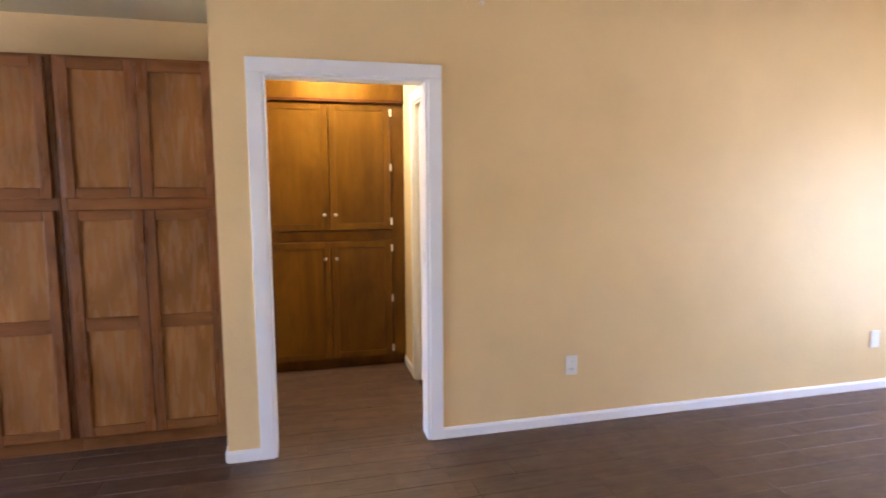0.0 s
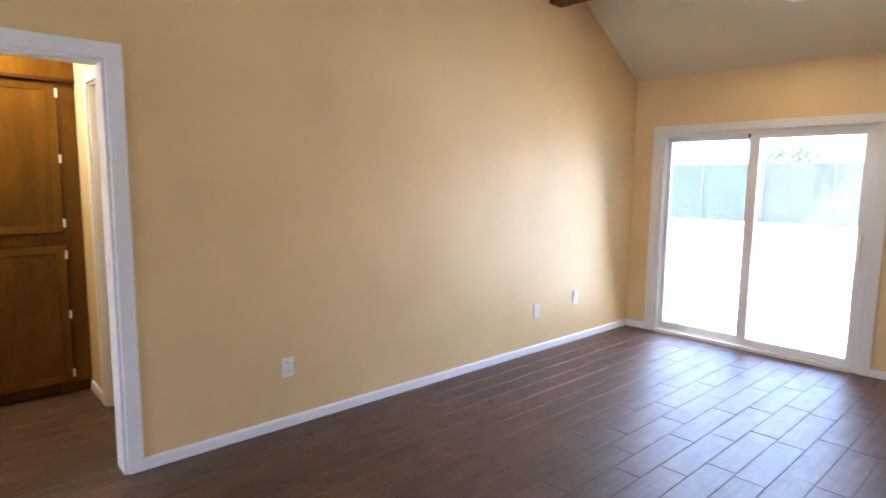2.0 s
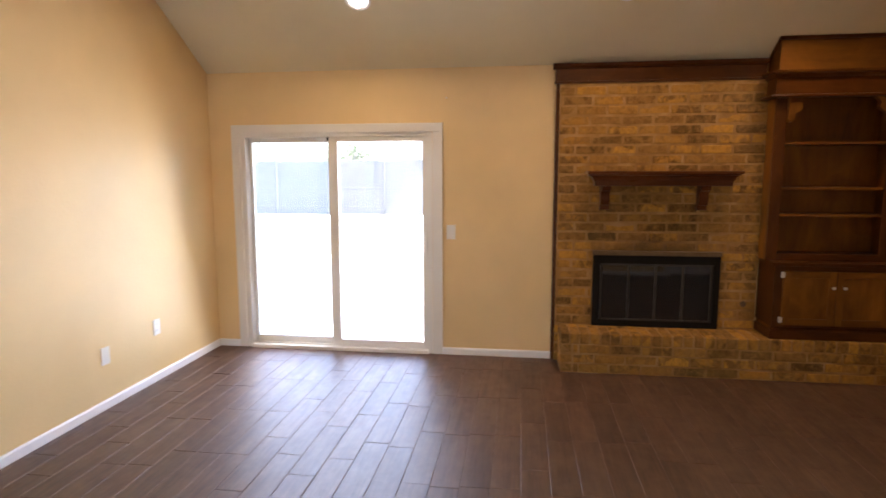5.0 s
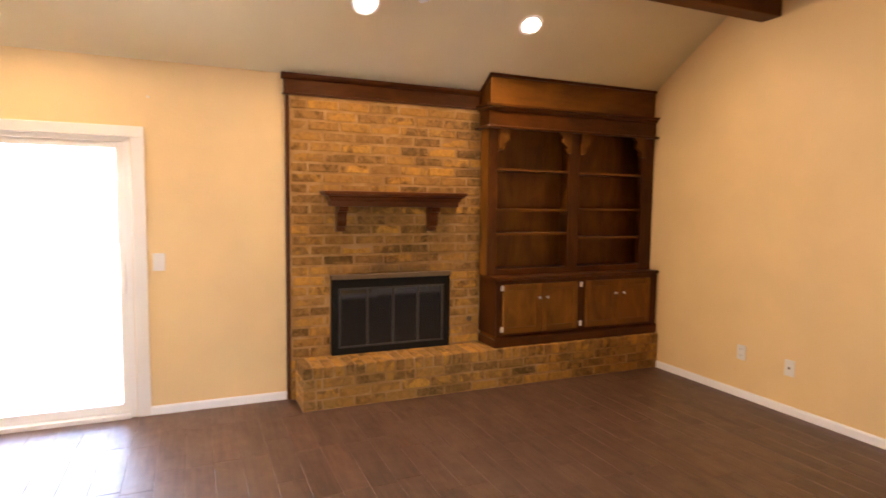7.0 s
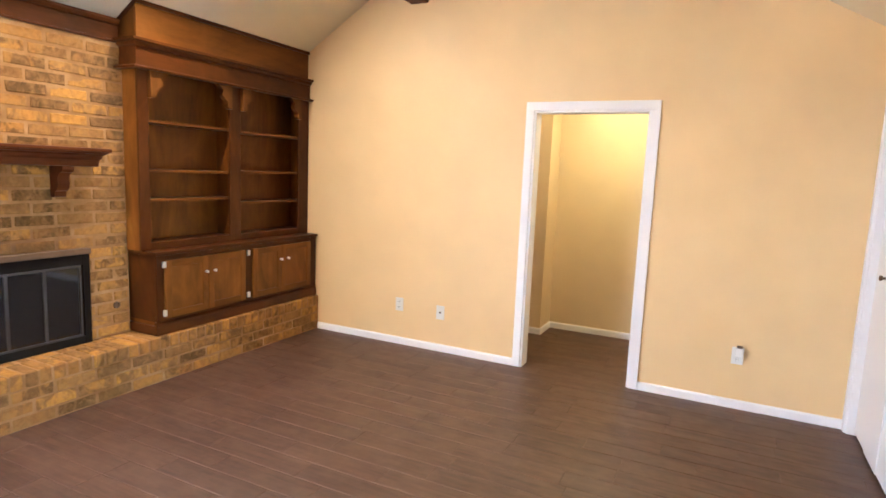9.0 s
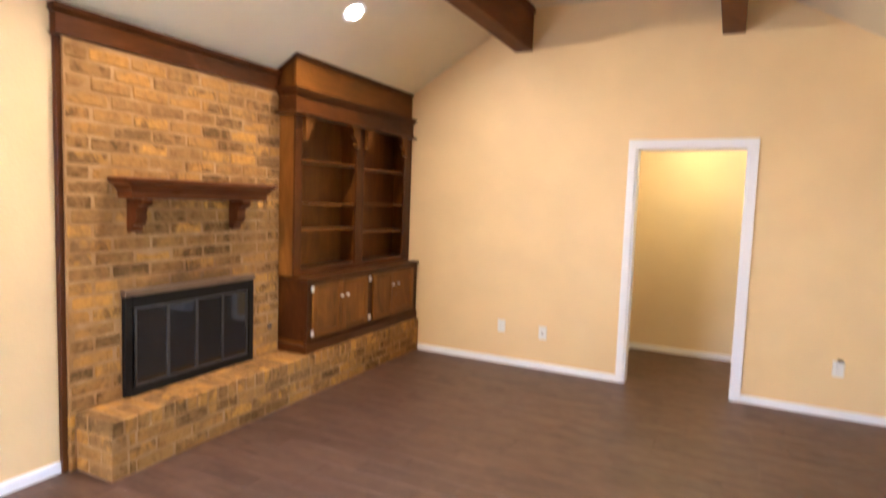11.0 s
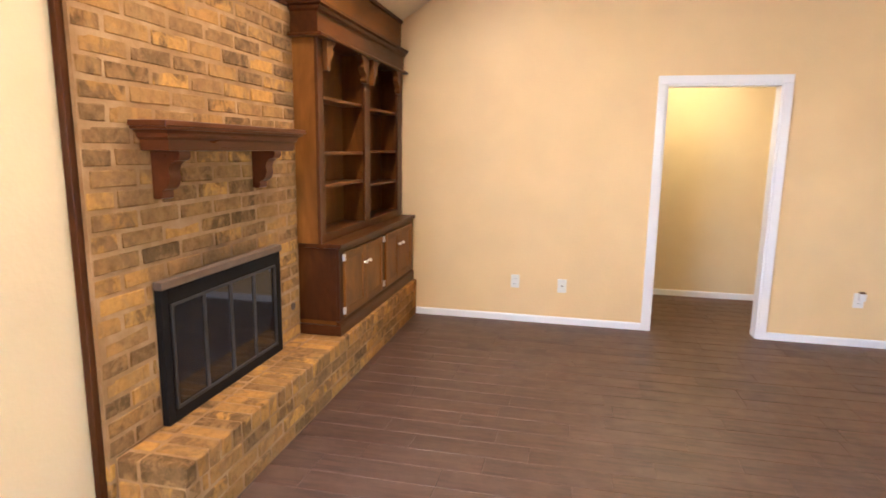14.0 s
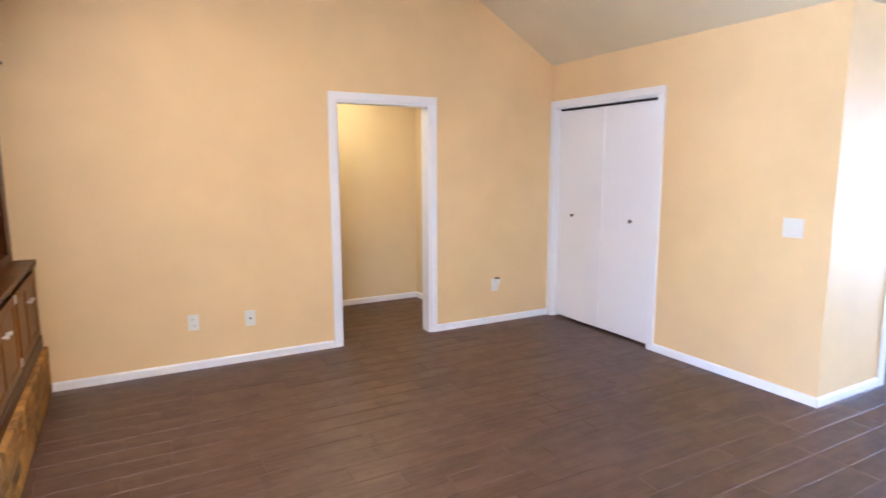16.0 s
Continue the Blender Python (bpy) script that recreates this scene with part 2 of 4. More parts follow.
GROUT = grout_material("brown_grout")
PLANK, PLANK_REST = plank_material("wood_look_tile", False), plank_material("wood_look_tile_rest", True)


def sooty(tree, colour):
    """Darkens a colour with an uneven smoke stain over the fire opening."""
    place = tree.nodes.new("ShaderNodeNewGeometry").outputs["Position"]
    off = node(tree, "ShaderNodeMapping")
    off.inputs["Location"].default_value = (0, 0.877 / 0.62, -0.95 / 0.16)
    off.inputs["Scale"].default_value = (0, 1 / 0.62, 1 / 0.16)
    tree.links.new(place, off.inputs["Vector"])
    far = tree.nodes.new("ShaderNodeVectorMath")
    far.operation = "LENGTH"
    tree.links.new(off.outputs[0], far.inputs[0])
    rough_edge = noise_at(tree, place, 7, 4, 0.6)
    add = tree.nodes.new("ShaderNodeMath")
    add.operation = "ADD"
    tree.links.new(far.outputs["Value"], add.inputs[0])
    tree.links.new(rough_edge, add.inputs[1])
    n = node(tree, "ShaderNodeMapRange")
    n.inputs["From Min"].default_value, n.inputs["From Max"].default_value = 1.5, 0.7
    n.inputs["To Max"].default_value = 0.7
    tree.links.new(add.outputs[0], n.inputs["Value"])
    return mixed(tree, n.outputs[0], colour, (0.035, 0.026, 0.018))


TONES = [(0.0, (0.095, 0.053, 0.018)), (0.12, (0.15, 0.083, 0.025)), (0.28, (0.22, 0.119, 0.034)), (0.48, (0.29, 0.152, 0.039)), (0.66, (0.345, 0.176, 0.040)), (0.84, (0.43, 0.212, 0.036)), (1.0, (0.56, 0.285, 0.042))]


def brick_material(name):
    """Tumbled tan and brown brick: each brick has patches of two firing tones, clouding and lime smears off the joints."""
    m, t, b = material(name, 0.9, spec=0.1)
    rnd = t.nodes.new("ShaderNodeObjectInfo").outputs["Random"]
    other = t.nodes.new("ShaderNodeMath")
    other.operation = "MULTIPLY"
    other.inputs[1].default_value = 7.31
    t.links.new(rnd, other.inputs[0])
    part_of = t.nodes.new("ShaderNodeMath")
    part_of.operation = "FRACT"
    t.links.new(other.outputs[0], part_of.inputs[0])
    v = coords(t, (1, 1, 1), rnd)
    patch = noise_at(t, coords(t, (1, 1, 0.7), rnd), 11, 3, 0.55, 0.8)
    split = ramp(t, patch, [(0.44, (0.0, 0.0, 0.0)), (0.56, (0.9, 0.9, 0.9))])
    body = mixed(t, split, ramp(t, rnd, TONES), ramp(t, part_of.outputs[0], TONES))
    place = t.nodes.new("ShaderNodeNewGeometry").outputs["Position"]
    body = mixed(t, ranged(t, noise_at(t, place, 2.5, 3, 0.5), 0.0, 0.25), body, (0.30, 0.149, 0.042))
    burnt = ramp(t, noise_at(t, v, 26, 4, 0.65, 0.4), [(0.32, (0.74, 0.72, 0.68)), (0.50, (1.0, 1.0, 1.0)), (0.70, (1.16, 1.14, 1.08))])
    body = mixed(t, 1.0, body, burnt, "MULTIPLY")
    smear = ramp(t, noise_at(t, place, 15, 6, 0.75, 0.6), [(0.48, (0.0, 0.0, 0.0)), (0.66, (0.75, 0.75, 0.75))])
    t.links.new(sooty(t, mixed(t, smear, body, (0.36, 0.197, 0.058))), b.inputs["Base Color"])
    bump(t, b, noise_at(t, v, 42, 6, 0.75), 0.8, 0.006)
    return m


BRICK = brick_material("tan_brown_brick")


def mortar_material(name):
    m, t, b = material(name, 0.95, spec=0.2)
    place = t.nodes.new("ShaderNodeNewGeometry").outputs["Position"]
    sand = ramp(t, noise_at(t, place, 5, 5, 0.6), [(0.3, (0.25, 0.130, 0.040)), (0.5, (0.345, 0.188, 0.062)), (0.70, (0.46, 0.275, 0.110))])
    t.links.new(sooty(t, sand), b.inputs["Base Color"])
    bump(t, b, noise_at(t, place, 90, 4, 0.7), 0.6, 0.004)
    return m


MORTAR = mortar_material("sandy_lime_mortar")


# ---- builders ----
BASE = {}


def box(bm, x0, x1, y0, y1, z0, z1, bevel=0.0):
    c = bmesh.ops.create_cube(bm, size=1.0)["verts"]
    bmesh.ops.transform(bm, matrix=Matrix.LocRotScale(((x0 + x1) / 2, (y0 + y1) / 2, (z0 + z1) / 2), None, (abs(x1 - x0), abs(y1 - y0), abs(z1 - z0))), verts=c)
    if bevel:
        bmesh.ops.bevel(bm, geom=list({e for v in c for e in v.link_edges}), offset=bevel, segments=2, profile=0.6, affect="EDGES")
    return bm


def boxes(*all_of_them, bevel=0.0):
    bm = bmesh.new()
    for b in all_of_them:
        box(bm, *b, bevel=bevel)
    return bm


def prism(bm, outline, axis, a, b):
    """Extrudes a closed outline of (u, v) along an axis from a to b. axis x: (y, z), y: (x, z), z: (x, y)."""
    put = {"x": lambda u, v, w: (w, u, v), "y": lambda u, v, w: (u, w, v), "z": lambda u, v, w: (u, v, w)}[axis]
    lo = [bm.verts.new(put(u, v, a)) for u, v in outline]
    hi = [bm.verts.new(put(u, v, b)) for u, v in outline]
    n = len(outline)
    bm.faces.new(lo), bm.faces.new(hi)
    for k in range(n):
        bm.faces.new((lo[k], lo[(k + 1) % n], hi[(k + 1) % n], hi[k]))
    bmesh.ops.recalc_face_normals(bm, faces=bm.faces)
    return bm


def lathe(bm, profile, centre, axis="z", steps=24):
    """Turns a profile of (radius, height) about an axis through centre."""
    rings = []
    for r, h in profile:
        ring = []
        for k in range(steps):
            a = 2 * math.pi * k / steps
            u, v = r * math.cos(a), r * math.sin(a)
            p = {"z": (u, v, h), "x": (h, u, v), "y": (u, h, v)}[axis]
            ring.append(bm.verts.new(Vector(centre) + Vector(p)))
        rings.append(ring)
    for a, b in zip(rings, rings[1:]):
        for k in range(steps):
            bm.faces.new((a[k], a[(k + 1) % steps], b[(k + 1) % steps], b[k]))
    bm.faces.new(rings[0]), bm.faces.new(rings[-1])
    bmesh.ops.recalc_face_normals(bm, faces=bm.faces)
    return bm


def mesh_of(name, bm, mat, base, smooth=False):
    me = bpy.data.meshes.new(name)
    bmesh.ops.translate(bm, vec=-Vector(base), verts=bm.verts)
    bm.to_mesh(me)
    bm.free()
    me.materials.append(mat)
    if smooth:
        me.polygons.foreach_set("use_smooth", [True] * len(me.polygons))
        me.set_sharp_from_angle(angle=radians(40))
    return me


def thing(name, base, label, category, group="", kind=""):
    ob = new(name)
    ob.location = base
    ob.empty_display_size = 0.1
    BASE[ob] = Vector(base)
    return tagged(ob, label, category, group, kind)


def part(name, bm, mat, parent, label="", smooth=False):
    ob = new(name, mesh_of(name, bm, mat, BASE[parent], smooth))
    ob.parent = parent
    BASE[ob] = BASE[parent]
    return tagged(ob, label)


def solid(name, bm, mat, label, category, base=(0, 0, 0), kind="structure", smooth=False):
    ob = new(name, mesh_of(name, bm, mat, base, smooth))
    ob.location = base
    BASE[ob] = Vector(base)
    return tagged(ob, label, category, kind=kind)


# ---- structure: walls ----
TOP = 3.50


def wall_body(axis, p0, p1, a, b, top, doors):
    """A wall from a to b along the other level axis, p0 to p1 thick, with doorways (from, to, height) that reach the floor."""
    outline = [(a, 0.0)]
    for d0, d1, high in sorted(doors):
        outline += [(d0, 0.0), (d0, high), (d1, high), (d1, 0.0)]
    outline += [(b, 0.0), (b, top), (a, top)]
    return prism(bmesh.new(), outline, axis, p0, p1)


wall_north = solid("wall_north", wall_body("y", N, N + 0.12, 0.0, E, TOP, [(0.236, 1.092, 2.012)]), WALL, "beige textured wall with a doorway to the laundry alcove", "wall")
wall_east = solid("wall_east", wall_body("x", E, E + 0.15, S, N + 0.12, TOP, [(0.968, 2.688, 1.93)]), WALL, "beige textured wall with a sliding glass door", "wall")
wall_south = solid("wall_south", wall_body("y", S - 0.12, S, 0.6, E + 0.15, TOP, [(2.532, 3.38, 2.03)]), WALL, "beige textured gable wall with a doorway to the hall", "wall")
wall_closet = solid("wall_closet", wall_body("x", W - 0.12, W, S, CORNER_Y, TOP, [(-3.335, -2.095, 2.06)]), WALL, "beige textured wall with a bifold closet door", "wall")
wall_corner = solid("wall_corner", wall_body("y", CORNER_Y - 0.12, CORNER_Y, KITCHEN_W - 0.12, W - 0.12, LOW + 0.1, [(-0.45, 0.385, 2.03)]), WALL, "beige textured wall beside the closet with a doorway", "wall")
solid("wall_kitchen_west", boxes(
    (KITCHEN_W - 0.12, KITCHEN_W, CORNER_Y, 0.2, 0, LOW + 0.1), (KITCHEN_W - 0.12, KITCHEN_W, 2.2, KITCHEN_N, 0, LOW + 0.1),
    (KITCHEN_W - 0.12, KITCHEN_W, 0.2, 2.2, 0, 0.12), (KITCHEN_W - 0.12, KITCHEN_W, 0.2, 2.2, 2.1, LOW + 0.1)),
    WALL, "plain beige kitchen wall with a window opening", "wall")
solid("wall_kitchen_north", boxes((KITCHEN_W - 0.12, 0.0, KITCHEN_N, KITCHEN_N + 0.12, 0, LOW + 0.1)), WALL, "plain beige wall above the pantry cabinets", "wall")
solid("wall_pantry_end", boxes((0.0, 0.12, N + 0.12, 4.9, 0, LOW + 0.1)), WALL, "beige wall between pantry and laundry alcove", "wall")
solid("wall_laundry_east", wall_body("x", LX, LX + 0.135, N + 0.12, 4.9, LOW + 0.1, [(3.18, 4.0, 2.03)]), HALL_WALL, "beige laundry alcove wall with a white door", "wall")
solid("wall_laundry_north", boxes((0.12, LX, 4.82, 4.9, 0, LOW + 0.1)), HALL_WALL, "plain wall behind the laundry cabinet", "wall")
# hall behind the south doorway
solid("wall_hall_south", prism(bmesh.new(), [(1.9, -4.88), (3.65, -4.88), (3.65, -4.55), (5.5, -4.55), (5.5, -4.43), (3.53, -4.43), (3.53, -4.76), (1.9, -4.76)], "z", 0, LOW + 0.1),
    HALL_WALL, "beige hall wall with a jog in it", "wall")
solid("wall_hall_west", boxes((1.88, 2.0, -4.76, S - 0.12, 0, LOW + 0.1)), HALL_WALL, "beige end wall of the hall", "wall")
solid("wall_hall_east", boxes((5.5, 5.62, -4.55, S - 0.12, 0, LOW + 0.1)), HALL_WALL, "beige end wall of the hall", "wall")
# passage behind the doorway beside the closet
solid("wall_passage", boxes((-0.7, -0.58, -2.6, CORNER_Y - 0.12, 0, LOW + 0.1), (0.5, 0.62, -2.6, CORNER_Y - 0.12, 0, LOW + 0.1), (-0.7, 0.62, -2.72, -2.6, 0, LOW + 0.1)),
    HALL_WALL, "plain passage walls behind the doorway", "wall")
solid("wall_closet_inside", boxes((0.62, 0.70, S, CORNER_Y - 0.12, 0, LOW + 0.1)), HALL_WALL, "plain closet back wall", "wall")

# ---- structure: ceilings ----
outline = [(E, EAVE), (FOLD_E, FLAT), (FOLD_W, FLAT), (W, LOW), (W, LOW + 0.12), (FOLD_W, FLAT + 0.12), (FOLD_E, FLAT + 0.12), (E, EAVE + 0.12)]
solid("ceiling", prism(bmesh.new(), outline, "y", S, N), CEILING, "vaulted textured ceiling with a flat strip between two beams", "ceiling")
solid("ceiling_kitchen", boxes((KITCHEN_W, W, CORNER_Y, N, LOW, LOW + 0.1), (KITCHEN_W, 0.0, N, KITCHEN_N, LOW, LOW + 0.1)), CEILING, "flat textured kitchen ceiling", "ceiling")
solid("ceiling_laundry", boxes((0.12, LX, N + 0.12, 4.82, LOW, LOW + 0.1)), CEILING, "flat laundry alcove ceiling", "ceiling")
solid("ceiling_hall", boxes((2.0, 5.5, -4.76, S - 0.12, LOW, LOW + 0.1)), CEILING, "flat hall ceiling", "ceiling")
solid("ceiling_passage", boxes((-0.58, 0.5, -2.6, CORNER_Y - 0.12, LOW, LOW + 0.1), (0.70, W - 0.12, S, CORNER_Y - 0.12, LOW, LOW + 0.1)), CEILING, "flat passage ceiling", "ceiling")

# ---- structure: floor and outdoor ground ----
floor = solid("floor", boxes((KITCHEN_W - 0.12, E + 0.15, -5.0, 4.9, -0.06, -0.0022)), GROUT, "dark brown wood-look tile floor with thin grout lines", "floor")
solid("ground", boxes((-300, 300, -300, 300, -0.5, -0.10)), GROUND, "pale sunlit dry lawn behind the house", "lawn")
solid("pavement", boxes((E + 0.15, 9.6, -4.0, 6.5, -0.099, -0.045)), CONCRETE, "pale concrete patio slab outside the sliding door", "patio")


# ---- baseboards and casings ----
def baseboard(x0, x1, y0, y1, side):
    """A low board with an eased top, in front of a wall. side: the way it faces."""
    bm, t, h = bmesh.new(), 0.014, 0.062
    prof = [(0, 0), (t, 0), (t, h - 0.012), (t * 0.55, h), (0, h)]
    if side in "+x -x":
        s = 1 if side == "+x" else -1
        prism(bm, [(x0 + s * u, v) for u, v in prof], "y", y0, y1)
    else:
        s = 1 if side == "+y" else -1
        prism(bm, [(y0 + s * u, v) for u, v in prof], "x", x0, x1)
    return solid("baseboard", bm, TRIM, "white painted baseboard along the wall", "baseboard")


baseboard(1.164, E, N, N, "-y")
baseboard(0.0, 0.164, N, N, "-y")
baseboard(E, E, 2.76, N - 0.014, "-x")
baseboard(E, E, -0.052, 0.878, "-x")
baseboard(3.445, 5.42, S, S, "+y")
baseboard(W, 2.467, S, S, "+y")
baseboard(W, W, -2.033, CORNER_Y + 0.014, "+x")
baseboard(0.457, W, CORNER_Y, CORNER_Y, "+y")
baseboard(2.0, 3.53, -4.76, -4.76, "+y")
baseboard(3.53 - 0.014, 5.5, -4.43, -4.43, "+y")
baseboard(3.53, 3.53, -4.746, -4.43, "-x")
baseboard(2.0, 2.0, -4.746, S - 0.12, "+x")
baseboard(LX, LX, 4.07, 4.42, "-x")
baseboard(0.0, 0.0, N, 3.28, "-x")


def casing(name, axis, plane, side, a, b, top, wide, label, deep=0.0):
    """Door trim round an opening a..b in a wall across the given axis, with a jamb lining of the wall's depth behind it."""
    base = {"y": ((a + b) / 2, plane, 0), "x": (plane, (a + b) / 2, 0)}[axis]
    ob = thing(name, base, label, "door trim", kind="structure")
    t = 0.018
    p0, p1 = (plane, plane + side * t)

    def slab(u0, u1, z0, z1, q0=p0, q1=p1, r=0.004):
        q0, q1 = min(q0, q1), max(q0, q1)
        return boxes((u0, u1, q0, q1, z0, z1) if axis == "y" else (q0, q1, u0, u1, z0, z1), bevel=r)
    part("side_casing", slab(a - wide, a, 0, top), TRIM, ob)
    part("side_casing", slab(b, b + wide, 0, top), TRIM, ob)
    part("head_casing", slab(a - wide, b + wide, top, top + wide), TRIM, ob)
    if deep:
        e0, e1 = plane + side * 0.004, plane - side * deep
        part("jamb", slab(a - 0.002, a + 0.016, 0, top, e0, e1, 0.002), TRIM, ob)
        part("jamb", slab(b - 0.016, b + 0.002, 0, top, e0, e1, 0.002), TRIM, ob)
        part("jamb", slab(a + 0.016, b - 0.016, top - 0.016, top + 0.002, e0, e1, 0.002), TRIM, ob)
    return ob


door_1 = casing("door_1", "y", N, -1, 0.236, 1.092, 2.012, 0.072, "white painted casing of the open laundry doorway", 0.13)
casing("door_2", "y", S, 1, 2.532, 3.38, 2.03, 0.064, "white painted casing of the open hall doorway", 0.13)
casing("door_3", "x", W, 1, -3.335, -2.095, 2.06, 0.062, "white painted casing of the closet", 0.12)
casing("door_4", "y", CORNER_Y, 1, -0.45, 0.385, 2.03, 0.07, "white painted casing of the doorway beside the closet", 0.13)
casing("door_5", "x", LX, -1, 3.18, 4.0, 2.03, 0.07, "white painted casing of the laundry side door", 0.06)


def round_knob(parent, at, axis, sign, r, mat, label=""):
    prof = [(r * 0.55, 0), (r * 0.4, r * 0.7), (r * 0.95, r * 1.2), (r, r * 1.7), (r * 0.75, r * 2.2), (r * 0.2, r * 2.35)]
    return part("knob", lathe(bmesh.new(), [(a, sign * h) for a, h in prof], at, axis, 14), mat, parent, label, True)


part("strike_plate", boxes((1.073, 1.0765, 3.000, 3.024, 1.015, 1.075), bevel=0.001), CHROME, door_1, "small steel strike plate")

# laundry side door, closed
ob = thing("interior_door", (LX + 0.03, 3.59, 0), "closed white flat interior door in the laundry alcove", "door")
slab = part("door_leaf", boxes((LX + 0.03, LX + 0.065, 3.198, 3.982, 0.012, 2.012), bevel=0.003), DOOR_WHITE, ob)
round_knob(ob, (LX + 0.03, 3.26, 0.96), "x", -1, 0.024, BRONZE, "dull metal knob")

# bifold closet door, closed
ob = thing("bifold_door", (W - 0.05, -2.715, 0), "closed white flat four-panel bifold closet door", "closet door")
edges = [-3.315, -3.015, -2.7165, -2.415, -2.115]
for k in range(4):
    bow = 0.006 if k in (1, 3) else 0.0
    leaf = part("door_leaf", boxes((W - 0.075, W - 0.04 + bow, edges[k] + 0.0008, edges[k + 1] - 0.0008, 0.022, 2.022), bevel=0.002), DOOR_WHITE, ob)
    if k in (0, 3):
        y = -3.096 if k == 0 else -2.36
        part("knob", lathe(bmesh.new(), [(0.008, 0), (0.007, 0.012), (0.015, 0.018), (0.016, 0.026), (0.008, 0.031)], (W - 0.04 + bow, y, 1.037), "x", 14), BRONZE, leaf, "dark bronze knob", True)
part("track", boxes((W - 0.07, W - 0.045, -3.315, -2.115, 2.027, 2.043)), RUBBER, ob, "dark overhead track")

# ---- sliding glass door ----
ob = thing("sliding_door", (E, 1.828, 0), "white vinyl sliding glass patio door, closed", "patio door")
part("side_casing", boxes((E - 0.02, E, 2.688, 2.760, 0.0, 1.93), bevel=0.004), VINYL, ob)
part("side_casing", boxes((E - 0.02, E, 0.878, 0.962, 0.0, 1.93), bevel=0.004), VINYL, ob)
part("head_casing", boxes((E - 0.02, E, 0.878, 2.760, 1.93, 2.002), bevel=0.004), VINYL, ob)
part("jamb", boxes((E - 0.004, E + 0.14, 2.643, 2.690, 0.0, 1.93), bevel=0.003), VINYL, ob)
part("jamb", boxes((E - 0.004, E + 0.14, 0.966, 1.003, 0.0, 1.93), bevel=0.003), VINYL, ob)
part("head_jamb", boxes((E - 0.004, E + 0.14, 1.003, 2.643, 1.895, 1.932), bevel=0.003), VINYL, ob)
part("track", boxes((E - 0.03, E + 0.14, 1.003, 2.643, -0.003, 0.03), (E + 0.02, E + 0.03, 1.003, 2.643, 0.03, 0.045), (E + 0.075, E + 0.085, 1.003, 2.643, 0.03, 0.045), bevel=0.002), VINYL, ob)


def sash(x0, y0, y1, left, right, label, glass):
    p = part("sash", boxes((x0, x0 + 0.04, y0, y0 + right, 0.04, 1.895), (x0, x0 + 0.04, y1 - left, y1, 0.04, 1.895),
                           (x0, x0 + 0.04, y0 + right, y1 - left, 0.04, 0.095), (x0, x0 + 0.04, y0 + right, y1 - left, 1.852, 1.895), bevel=0.004), VINYL, ob, label)
    g = part("pane", boxes((x0 + 0.017, x0 + 0.023, y0 + right - 0.01, y1 - left + 0.01, 0.085, 1.862)), glass, p, "clear glass pane")
    g.visible_shadow = False
    return p


sash(E + 0.062, 1.813, 2.640, 0.03, 0.06, "fixed white sash", SCREENED)
inner = sash(E + 0.008, 1.003, 1.886, 0.082, 0.05, "sliding white sash", GLASS)
part("latch", boxes((E - 0.004, E + 0.01, 1.010, 1.030, 0.86, 1.08), (E - 0.03, E - 0.004, 1.014, 1.026, 0.885, 0.905), (E - 0.03, E - 0.004, 1.014, 1.026, 1.03, 1.05), (E - 0.04, E - 0.028, 1.010, 1.030, 0.898, 1.055), bevel=0.003), VINYL, inner, "white pull latch")
part("stop", boxes((E + 0.0, E + 0.06, 1.880, 1.894, 1.862, 1.93)), RUBBER, ob, "dark rubber stop")

# ---- beams ----
for x0, x1 in ((4.337, 4.497), (2.625, 2.787)):
    b = thing("ceiling_beam", ((x0 + x1) / 2, (S + N) / 2, 2.902), "dark stained rough wooden ceiling beam", "beam", "ceiling beams")
    part("timber", boxes((x0, x1, S, N, 2.902, FLAT + 0.02), bevel=0.008), BEAM_WOOD, b)
    inner_x = x0 - 0.012 if x0 > 4 else x1
    part("moulding", boxes((inner_x, inner_x + 0.012, S, N, FLAT - 0.05, FLAT), bevel=0.003), BEAM_WOOD, b)

# ---- recessed downlights ----
for x, y in ((5.15, 1.42), (5.16, -0.50), (5.13, -1.76)):
    nrm = Vector((-(FLAT - EAVE), 0, -(E - FOLD_E))).normalized()
    at = Vector((x, y, slope_z(x)))
    ob = thing("recessed_light", at, "lit warm recessed ceiling downlight with a white trim ring", "downlight", "recessed ceiling lights")
    bm = lathe(bmesh.new(), [(0.068, 0.0), (0.078, 0.006), (0.094, 0.003), (0.098, -0.004), (0.068, -0.006)], (0, 0, 0), "z", 28)
    turn = Vector((0, 0, 1)).rotation_difference(nrm).to_matrix().to_4x4()
    bm.transform(Matrix.Translation(at) @ turn)
    part("trim_ring", bm, TRIM, ob, "", True)
    bm = lathe(bmesh.new(), [(0.067, -0.003), (0.062, 0.001), (0.02, 0.003)], (0, 0, 0), "z", 28)
    bm.transform(Matrix.Translation(at) @ turn)
    part("lens", bm, BULB, ob, "glowing warm lens", True)
    lamp_at("downlight", at + nrm * 0.012, DOWNLIGHT_W, WARM, 0.1, at + nrm)

